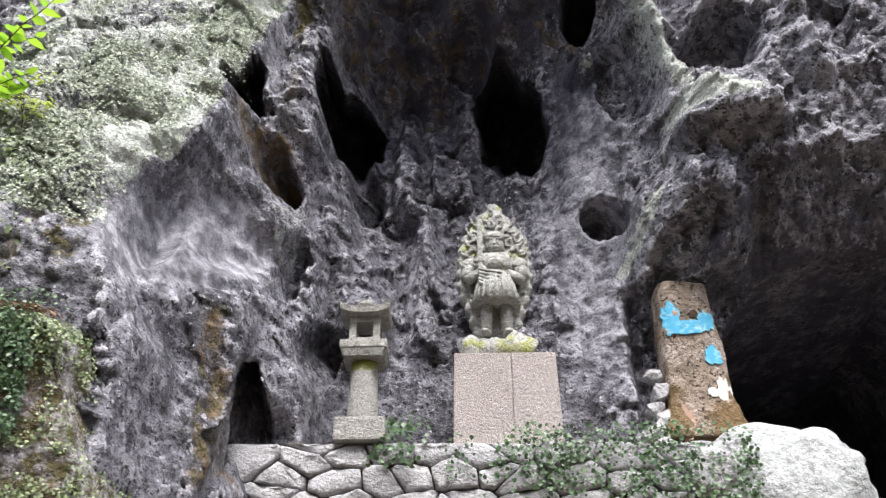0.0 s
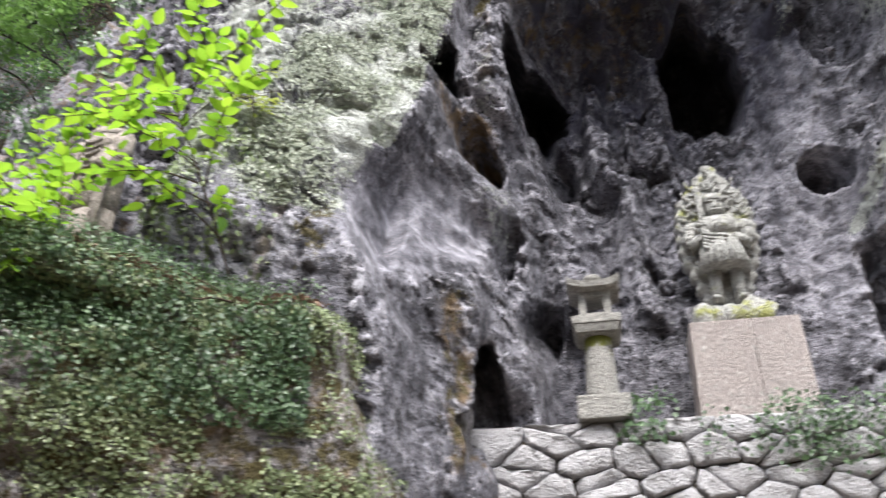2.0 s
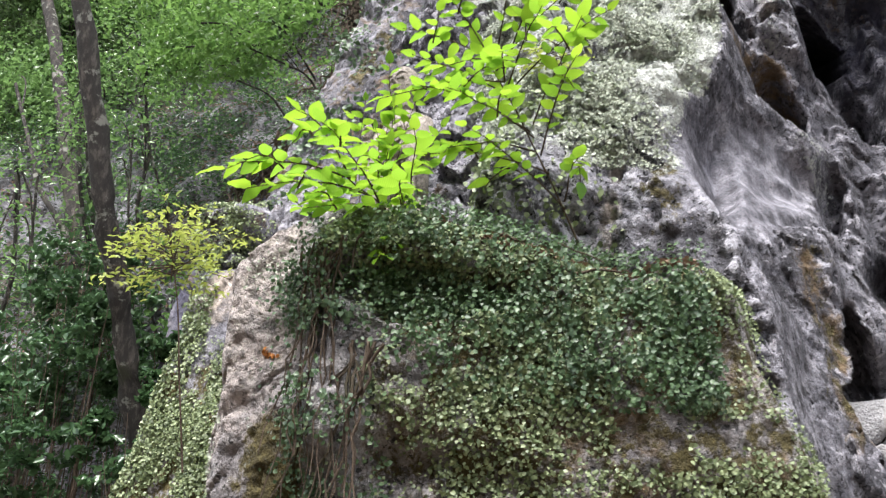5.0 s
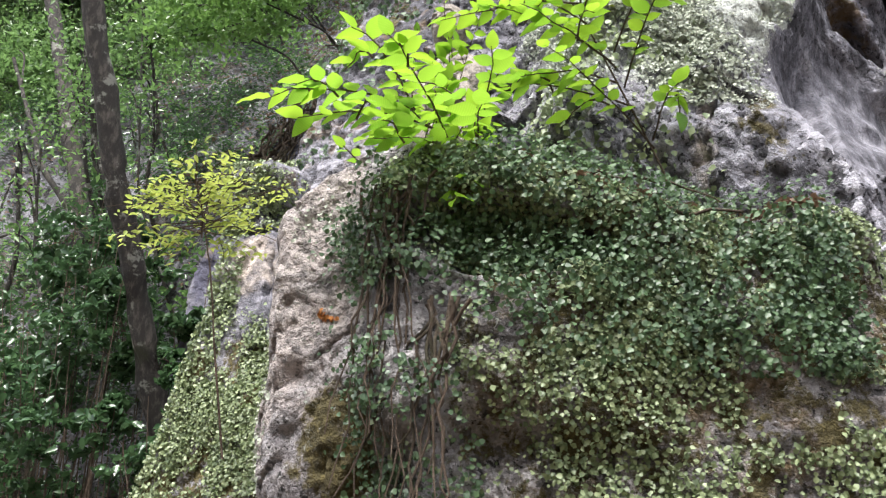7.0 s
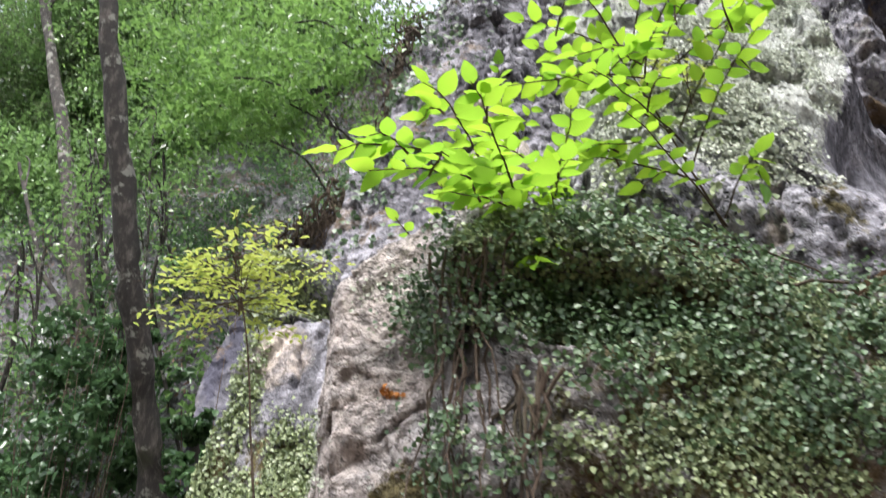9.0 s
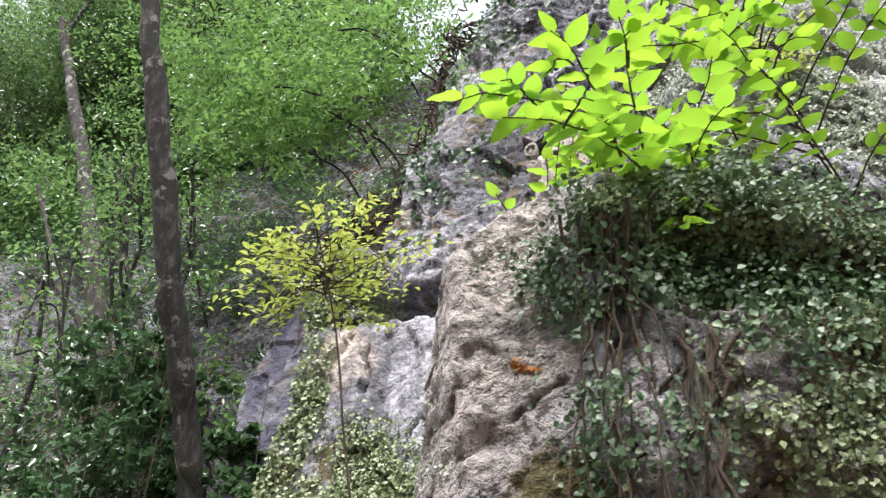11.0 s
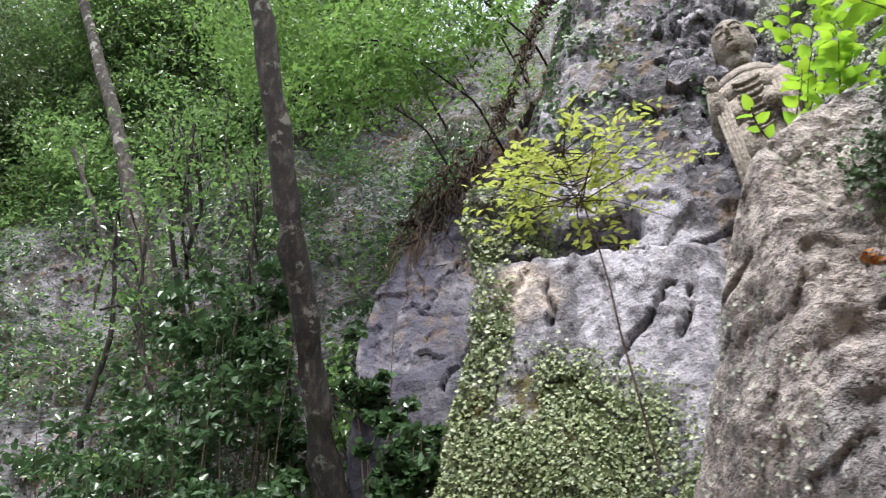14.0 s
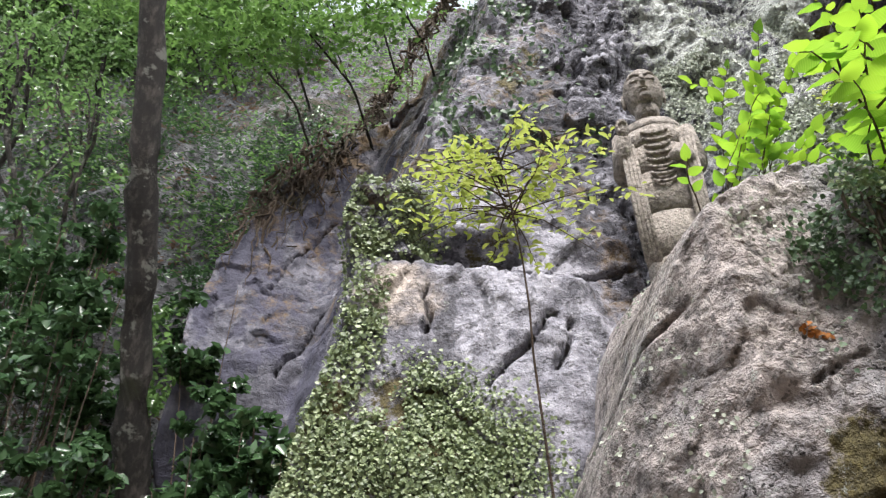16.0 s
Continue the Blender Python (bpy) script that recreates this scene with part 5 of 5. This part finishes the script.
def flame_statue(place):
    """A standing guardian carved against a flame-shaped slab; one mesh."""
    bm = bmesh.new()
    # the slab: narrow at the feet, broad at the shoulders, pointed on top, its rim scalloped by the flames
    half = lambda h: float(np.interp(h, [0.16, 0.30, 0.55, 0.75, 1.0, 1.2, 1.38, 1.52, 1.66, 1.76], [0.17, 0.20, 0.27, 0.345, 0.365, 0.35, 0.31, 0.20, 0.10, 0.03]))
    hs = [0.16 + 0.02 * k for k in range(81)]
    rim = lambda h, s: s * (half(h) + 0.016 * math.sin(h * 48 + s)) + 0.03 * max(0.0, h - 1.3)
    loop = [(rim(h, 1), h) for h in hs] + [(rim(h, -1), h) for h in reversed(hs)]
    front, mid, rear = ([bm.verts.new((x * k, y, z)) for x, z in loop] for k, y in ((0.94, -0.06), (1.0, -0.03), (0.98, 0.10)))
    for p, q in ((front, mid), (mid, rear)):
        for k in range(len(loop)):
            bm.faces.new((p[k], p[(k + 1) % len(loop)], q[(k + 1) % len(loop)], q[k]))
    for ring, flip in ((front, 1), (rear, -1)):
        for k in range(80):
            bm.faces.new((ring[k], ring[k + 1], ring[160 - k], ring[161 - k])[::flip])

    def tongue(x, z, turn, size, side):
        """One curl of flame in low relief: a spiral that ends in a licking tail."""
        pts = []
        for k in range(13):
            t = k / 12
            r = size * (0.16 + 0.84 * t)
            a = turn + side * (4.6 * (1 - t))
            pts.append(Vector((x + r * math.cos(a), -0.072, z + r * math.sin(a))))
        tail = Vector((side * 0.35, 0, 0.95)).normalized() * size * 1.3
        pts += [pts[-1] + tail * 0.5, pts[-1] + tail]
        for m, (a, b) in enumerate(zip(pts, pts[1:])):
            k = 0.15 + 0.17 * min(1, m / 6) - (0.12 if m > 11 else 0)
            limb(bm, a, b, size * k, size * k, 7)

    rb = random.Random(3)
    for side in (-1, 1):
        for k in range(9):
            h = 0.52 + k * 0.115
            tongue(side * (half(h) - 0.075), h, 0.5 * math.pi + side * rb.uniform(-0.6, 0.2), 0.062, side)
            if 0.7 < h < 1.45:
                tongue(side * (half(h) - 0.19), h + 0.06, 0.5 * math.pi + side * rb.uniform(-0.6, 0.2), 0.055, side)
    for k in range(4):
        tongue(0.05 * (-1) ** k + 0.02, 1.42 + 0.075 * k, 1.57, 0.058 - 0.006 * k, (-1) ** k)
    # legs, skirt, body, arms, head, sword
    for s in (-1, 1):
        limb(bm, (s * 0.10, -0.12, 0.24), (s * 0.09, -0.12, 0.60), 0.052, 0.062, 12)
        ball(bm, (s * 0.11, -0.17, 0.26), 0.06, (0.9, 1.5, 0.6), 10)
        ball(bm, (s * 0.235, -0.12, 1.00), 0.085, (1, 0.9, 0.95), 12)
        limb(bm, (s * 0.235, -0.12, 1.00), (s * 0.275, -0.12, 0.84), 0.068, 0.06, 12)
        limb(bm, (s * 0.275, -0.13, 0.83), (s * 0.10 - 0.03, -0.20, 0.90), 0.056, 0.042, 12)
        ball(bm, (s * 0.085 - 0.03, -0.21, 0.905), 0.05, (1, 0.9, 1.1), 10)
    limb(bm, (0, -0.10, 0.555), (0, -0.10, 0.93), 0.235, 0.150, 22)
    for k in range(9):
        a = math.pi * (1.12 + k * 0.095)
        limb(bm, (0.23 * math.cos(a), -0.10 + 0.23 * math.sin(a), 0.56), (0.16 * math.cos(a), -0.10 + 0.16 * math.sin(a), 0.88), 0.020, 0.010, 6)
    limb(bm, (0, -0.11, 0.90), (0, -0.11, 1.05), 0.165, 0.19, 16)
    for k in range(5):
        limb(bm, (-0.16, -0.25, 0.90 - k * 0.035), (0.06 - k * 0.02, -0.27, 0.84 - k * 0.045), 0.016, 0.012, 6)
    limb(bm, (-0.15, -0.20, 1.06), (0.15, -0.20, 1.06), 0.04, 0.04, 8)
    ball(bm, (0.0, -0.14, 1.215), 0.105, (0.92, 0.95, 1.1), 16)
    limb(bm, (0, -0.14, 1.26), (0, -0.14, 1.34), 0.108, 0.085, 14)
    ball(bm, (0.0, -0.235, 1.20), 0.022, (1, 1, 1.3), 8)
    box(bm, -0.045, 0.045, -0.245, -0.22, 1.145, 1.16, 0.003)
    for s in (-1, 1):
        limb(bm, (s * 0.015, -0.235, 1.245), (s * 0.07, -0.215, 1.255), 0.012, 0.010, 6)
    box(bm, -0.165, -0.115, -0.25, -0.225, 0.84, 1.50, 0.008)
    box(bm, -0.205, -0.075, -0.26, -0.215, 0.975, 1.0, 0.006)
    # rocky seat, its right half cut into slanting folds
    for k, (x, w, h) in enumerate(((-0.24, 0.10, 0.26), (-0.13, 0.09, 0.20), (-0.02, 0.09, 0.22))):
        ball(bm, (x, -0.13, 0.11), w, (1.0, 1.1, h / w * 0.55), 12)
    for k in range(4):
        a, b = Vector((0.02 + 0.075 * k, -0.22, 0.02)), Vector((0.17 + 0.055 * k, -0.20, 0.25 - 0.03 * k))
        for v in limb(bm, a, b, 0.052, 0.046, 10):
            v.co.y = -0.21 + (v.co.y + 0.21) * 0.6
    box(bm, -0.33, 0.33, -0.19, 0.10, 0.0, 0.20, 0.03)
    displaced(bm, 0.012, 0.07)
    ob = part("guardian_statue", bm, MAT_FUDO, None, "", True)
    ob.location = place
    set_mask(ob, "moss", [0.3 * min(1.0, max(0.0, 1.5 - v.co.z / 0.22)) + 0.12 * (v.co.z > 0.85) for v in ob.data.vertices])
    return tagged(ob, "lichened stone guardian statue with sword against carved flames", "statue")


statue = flame_statue((0.50, 7.92, 4.665))


def standing_buddha(place):
    """A standing robed figure with a raised palm; one mesh."""
    bm = bmesh.new()
    ball(bm, (0, 0, 1.56), 0.155, (0.92, 0.95, 1.2), 32)
    for s in (-1, 1):
        ball(bm, (s * 0.142, 0.02, 1.53), 0.035, (0.5, 0.8, 1.9), 10)
        arc = [Vector((s * (0.016 + 0.085 * t), -0.148 + 0.055 * t * t, 1.592 + 0.03 * math.sin(t * 2.6))) for t in (0, 0.25, 0.5, 0.75, 1)]
        for a, b in zip(arc, arc[1:]):
            limb(bm, a, b, 0.008, 0.007, 6)
        ball(bm, (s * 0.056, -0.126, 1.562), 0.028, (1.2, 0.55, 0.5), 12)
        limb(bm, (s * 0.024, -0.150, 1.556), (s * 0.090, -0.128, 1.556), 0.005, 0.005, 6)
    limb(bm, (0, -0.146, 1.59), (0, -0.166, 1.528), 0.011, 0.018, 8)
    ball(bm, (0, -0.160, 1.526), 0.021, (1.1, 0.7, 0.6), 10)
    ball(bm, (0, -0.148, 1.482), 0.026, (1.2, 0.5, 0.28), 10)
    ball(bm, (0, -0.145, 1.468), 0.024, (1.0, 0.5, 0.3), 10)
    ball(bm, (0, -0.115, 1.43), 0.05, (1, 0.7, 0.6), 12)
    limb(bm, (0, 0.01, 1.30), (0, 0.01, 1.45), 0.105, 0.092, 16)
    prof = [(0.0, 0.26), (0.2, 0.255), (0.5, 0.265), (0.8, 0.285), (1.0, 0.305), (1.15, 0.30), (1.24, 0.25), (1.30, 0.15)]
    for (h0, r0), (h1, r1) in zip(prof, prof[1:]):
        for v in limb(bm, (0, 0.02, h0), (0, 0.02, h1), r0, r1, 28):
            v.co.y = 0.02 + (v.co.y - 0.02) * 0.55
    # folds of the robe, hanging in curves across the chest
    for k in range(8):
        w, z = 0.115 - 0.003 * k, 1.12 - 0.055 * k
        pts = [Vector((w * math.sin(t), -0.146 - 0.012 * math.cos(t) + 0.012 * abs(math.sin(t)), z - 0.05 * math.cos(t))) for t in (-1.3, -0.8, -0.3, 0.3, 0.8, 1.3)]
        for a, b in zip(pts, pts[1:]):
            limb(bm, a, b, 0.012, 0.012, 6)
    for s in (-1, 1):
        limb(bm, (s * 0.27, 0.0, 1.16), (s * 0.30, -0.04, 0.86), 0.085, 0.09, 14)
        for k in range(4):
            limb(bm, (s * (0.20 + 0.03 * k), -0.145, 1.0), (s * (0.17 + 0.03 * k), -0.15, 0.15), 0.018, 0.022, 6)
    limb(bm, (-0.30, -0.05, 0.86), (-0.265, -0.19, 1.04), 0.08, 0.062, 12)
    ball(bm, (-0.262, -0.20, 1.10), 0.072, (0.8, 0.5, 1.1), 14)
    for k in range(5):
        a = 0.5 + k * 0.75
        limb(bm, (-0.262 + 0.045 * math.cos(a), -0.235, 1.085 + 0.045 * math.sin(a)), (-0.262 + 0.045 * math.cos(a + 0.8), -0.235, 1.085 + 0.045 * math.sin(a + 0.8)), 0.014, 0.014, 7)
    limb(bm, (0.30, -0.05, 0.86), (0.17, -0.18, 0.84), 0.08, 0.06, 12)
    ball(bm, (0.13, -0.19, 0.84), 0.06, (1.1, 0.6, 0.7), 12)
    for v in bm.verts:
        if v.co.z < 1.32:
            v.co.x *= 0.80
    displaced(bm, 0.005, 0.07)
    ob = part("standing_statue", bm, MAT_BUDDHA, None, "", True)
    ob.matrix_world = pose(*place, 0, 0, -10) @ Matrix.Diagonal((0.86, 0.9, 1.0, 1.0))
    return tagged(ob, "brown stone standing figure with shaven head in a rock cleft", "statue")


buddha = standing_buddha((-4.25, 5.42, 4.38))


def painted(name, base, blotch):
    m = material(name, 0.7)
    n = Nodes(m)
    n.colour(n.mix(n.step(n.noise(16, 6, 0.7), 0.5, 0.62), base, blotch))
    n.bump(n.noise(50, 5, 0.7), 0.4, 0.006)
    return m


MAT_PLASTER = rock_material("stained_plaster", (0.26, 0.20, 0.155), (0.42, 0.33, 0.265), (0.55, 0.46, 0.40), umber=(0.14, 0.085, 0.03))
MAT_BLUE = painted("flaking_blue_paint", (0.08, 0.42, 0.66), (0.30, 0.58, 0.72))
MAT_WHITE = painted("flaking_white_paint", (0.74, 0.73, 0.70), (0.62, 0.58, 0.52))
MAT_PINKCRUST = painted("pink_gravel_render", (0.42, 0.26, 0.20), (0.55, 0.45, 0.38))


def pier_front(u, h):
    """Half-width and front of the plastered pier at height h."""
    w = 0.29 + 0.13 * max(0, 0.45 - h) ** 1.2 / 0.38 - 0.05 * smooth(0.9, 1.5, np.array([h]))[0]
    return w, -0.19 - 0.10 * max(0, 0.5 - h) - 0.03 * math.cos(u * 1.2)


def plastered_pier(place):
    ob = thing("plastered_pier", place, "stained plaster pier with flaking blue and white paint", "pier")
    bm = bmesh.new()
    rows = []
    for i in range(31):
        h = i / 30 * 1.55
        ring = []
        for k in range(24):
            a = k / 24 * 2 * math.pi
            w, fr = pier_front(0, h)
            x, y = math.copysign(abs(math.cos(a)) ** 0.5, math.cos(a)) * w, math.copysign(abs(math.sin(a)) ** 0.5, math.sin(a)) * -fr
            ring.append(bm.verts.new((x - 0.06 * (h - 0.7) * 0.6, y, h)))
        rows.append(ring)
    for p, q in zip(rows, rows[1:]):
        for k in range(24):
            bm.faces.new((p[k], p[(k + 1) % 24], q[(k + 1) % 24], q[k]))
    bm.faces.new(rows[0][::-1])
    bm.faces.new(rows[-1])
    displaced(bm, 0.02, 0.2)
    body = part("body", bm, MAT_PLASTER, ob, "", True)
    zs = np.array([v.co.z for v in body.data.vertices])
    xs = np.array([v.co.x for v in body.data.vertices])
    set_mask(body, "umber", 0.55 * smooth(0.75, 0.2, zs) + 0.5 * smooth(0.12, 0.3, np.abs(xs)) * smooth(1.4, 1.1, zs))
    set_mask(body, "tan", 0.6 * smooth(0.5, 0.8, zs) * smooth(1.1, 0.9, zs))

    def flake(name, cx, cz, rx, rz, mat, label, seed, hole=None):
        rb = random.Random(seed)
        bm = bmesh.new()
        n = 26
        ring = []
        for k in range(n):
            a = k / n * 2 * math.pi
            r = 1 + rb.uniform(-0.22, 0.18)
            ring.append((cx + rx * r * math.cos(a), cz + rz * r * math.sin(a)))
        def at(x, z, d):
            return bm.verts.new((x - 0.06 * (z - 0.7) * 0.6, pier_front(0, z)[1] * max(0.2, 1 - abs(x / 0.31) ** 4) ** 0.5 - d, z))
        c = at(cx, cz, 0.016)
        a, b = [at(x, z, 0.013) for x, z in ring], [at(x, z, -0.02) for x, z in ring]
        for k in range(n):
            bm.faces.new((a[k], a[(k + 1) % n], c))
            bm.faces.new((b[k], b[(k + 1) % n], a[(k + 1) % n], a[k]))
        return part(name, bm, mat, ob, label)

    flake("paint_patch", -0.17, 1.16, 0.085, 0.17, MAT_BLUE, "flaking sky-blue paint", 1)
    flake("paint_patch", -0.02, 1.06, 0.17, 0.075, MAT_BLUE, "flaking sky-blue paint", 2)
    flake("paint_patch", 0.15, 1.13, 0.08, 0.10, MAT_BLUE, "flaking sky-blue paint", 3)
    flake("paint_patch", 0.15, 0.78, 0.085, 0.09, MAT_BLUE, "round blue paint patch", 4)
    flake("paint_patch", 0.19, 0.42, 0.075, 0.14, MAT_WHITE, "flaking white paint", 5)
    flake("paint_patch", 0.08, 0.42, 0.05, 0.045, MAT_WHITE, "flaking white paint", 6)
    # Raised brown patch, its dark colour standing in for the hole's shade.
    flake("dark_hole", 0.04, 1.20, 0.05, 0.04, MAT_TWIG, "thin dark patch standing in for the shade of a hole in the plaster", 7)
    flake("bare_patch", -0.13, 1.21, 0.035, 0.03, MAT_PINKCRUST, "bare brown plaster spot", 8)
    flake("pink_render", -0.22, 0.14, 0.09, 0.16, MAT_PINKCRUST, "pink gravelly render at the foot", 9)
    return ob


pier = plastered_pier((2.30, 7.98, 3.9))


def rock(seed, place, size, mat, label, name="rock", group="", fine=4):
    """A loose angular rock."""
    bm = bmesh.new()
    bmesh.ops.create_icosphere(bm, subdivisions=fine, radius=1)
    off = Vector((seed * 3.1, seed * 1.7, 0))
    for v in bm.verts:
        d = v.co.normalized()
        k = 1 + (0.22 if fine > 3 else 0.45) * noise.noise(d * 1.3 + off) + 0.10 * noise.noise(d * 3.1 + off) + 0.05 * noise.noise(d * 8 + off)
        v.co = Vector((math.copysign(abs(d.x) ** 0.75, d.x) * size[0], math.copysign(abs(d.y) ** 0.75, d.y) * size[1], math.copysign(abs(d.z) ** 0.75, d.z) * size[2])) * k
    ob = part(name, bm, mat, None, "", fine > 3)
    ob.location = place
    ob.rotation_euler = (0, seed * 1.3 if fine < 4 else 0, 0)
    return tagged(ob, label, "rock", group)


MAT_CHALK = stone_material("chalky_rock", (0.40, 0.415, 0.42), 0.15, 14.0)
rock(2, (2.80, 7.55, 3.35), (0.62, 0.42, 0.52), MAT_CHALK, "pale chalky boulder beside the cave mouth")
rock(5, (2.15, 7.45, 3.45), (0.25, 0.25, 0.22), MAT_WALLSTONE, "mossy grey stone at the pier's foot")
for k, (x, z, s) in enumerate(((1.93, 4.55, 0.085), (1.96, 4.38, 0.10), (1.90, 4.22, 0.09), (1.98, 4.10, 0.11), (1.86, 3.98, 0.14), (1.95, 3.82, 0.16))):
    rock(10 + k, (x, 7.95, z), (s, s * 1.2, s * 0.8), MAT_WALLSTONE, "grey rubble stone stacked beside the pier", "rubble_stone", "rubble beside the pier", 2)


# ---- dry-stone wall ----
def cell(site, others, bounds):
    """The cell of a site among others, as a polygon."""
    x0, x1, z0, z1 = bounds
    poly = [Vector((x0, z0)), Vector((x1, z0)), Vector((x1, z1)), Vector((x0, z1))]
    for o in others:
        mid, way = (site + o) / 2, o - site
        if way.length > 1.6 or way.length == 0:
            continue
        out = []
        for a, b in zip(poly, poly[1:] + poly[:1]):
            da, db = (a - mid).dot(way), (b - mid).dot(way)
            if da <= 0:
                out.append(a)
            if da * db < 0:
                out.append(a + (b - a) * (da / (da - db)))
        poly = out
    return poly


def stone_shape(rb, poly, centre, depth):
    """An uneven stone with worn edges, its face proud of the joints."""
    bm = bmesh.new()
    pts = []
    for a, b in zip(poly, poly[1:] + poly[:1]):
        m = max(1, int((b - a).length / 0.07))
        for k in range(m):
            pts.append(a + (b - a) * ((k + 0.15) / m))
    jit = [rb.uniform(-0.02, 0.012) for p in pts]

    def ring(shrink, y, wob=1.0):
        out = []
        for p, d in zip(pts, jit):
            r = p - centre
            q = r * max(0.1, 1 - shrink / max(0.05, r.length)) * (1 + d)
            out.append(bm.verts.new((q.x, y + wob * d, q.y)))
        return out
    rings = [ring(0.02, depth), ring(0.004, 0.05), ring(0.007, 0.006, 1.5), ring(0.020, -0.014, 2.0), ring(0.05, -0.022, 1.0)]
    n = len(pts)
    tilt = rb.uniform(-0.10, 0.10), rb.uniform(-0.10, 0.10)
    for p in rings[2:]:
        for v in p:
            v.co.y += tilt[0] * v.co.x + tilt[1] * v.co.z
    for p, q in zip(rings, rings[1:]):
        for i in range(n):
            bm.faces.new((p[i], p[(i + 1) % n], q[(i + 1) % n], q[i]))
    bm.faces.new(rings[-1])
    bmesh.ops.recalc_face_normals(bm, faces=bm.faces)
    me = bpy.data.meshes.new("stone")
    for f in bm.faces:
        f.smooth = True
    bm.to_mesh(me)
    bm.free()
    me.materials.append(MAT_WALLSTONE)
    return me


def dry_wall():
    ob = thing("dry_stone_wall", (0.2, 7.3, -0.3), "pale dry-stone retaining wall of irregular grey stones", "wall", kind="structure")
    bm = bmesh.new()
    box(bm, -1.9, 2.3, 0.06, 1.1, 0, 3.93, 0.02)
    part("core", bm, MAT_EARTH, ob, "dark earth core behind the stones")
    rb = random.Random(4)
    sites = []
    row, z = 0, 3.93
    while z > 0.1:
        x = -1.75 + (0.2 if row % 2 else 0)
        while x < 2.2:
            sites.append(Vector((x + rb.uniform(-0.10, 0.10), (z + rb.uniform(-0.08, 0.08)) * 1.7)))
            x += rb.choice((0.13, 0.26, 0.36, 0.50))
        z -= 0.19
        row += 1
    for p in sites:
        poly = [Vector((q.x, q.y / 1.7)) for q in cell(p, sites, (-1.95, 2.35, -0.17, 4.03 * 1.7))]
        if len(poly) < 3:
            continue
        c = sum(poly, Vector((0, 0))) / len(poly)
        s = new("stone", stone_shape(rb, poly, c, 0.16))
        s.parent = ob
        s.location = (c.x, rb.uniform(-0.03, 0.02), c.y)
        s.rotation_euler = (rb.uniform(-0.08, 0.08), 0, rb.uniform(-0.08, 0.08))
    return ob


wall = dry_wall()


def wall_surface(x, z):
    return 7.26 + 0.02 * np.sin(x * 9) + 0.9 * np.maximum(z - 3.68, 0)


creeper("creeper", wall_surface, 15, 1700, 0.0, 2.5, 3.2, 3.85, 0.036, MAT_IVYDARK, lambda x, z: 0.8 * smooth(0.7, 0.1, np.abs(x - 0.75) * 0.6 + np.abs(z - 3.62)) + 0.6 * smooth(1.1, 1.5, x), "ivy leaves trailing over the wall's top", 0.08)
creeper("creeper", wall_surface, 16, 160, -0.75, 0.0, 3.5, 3.95, 0.05, MAT_IVYDARK, lambda x, z: smooth(0.3, 0.05, np.abs(x + 0.35)), "small weeds beside the lantern", 0.08)
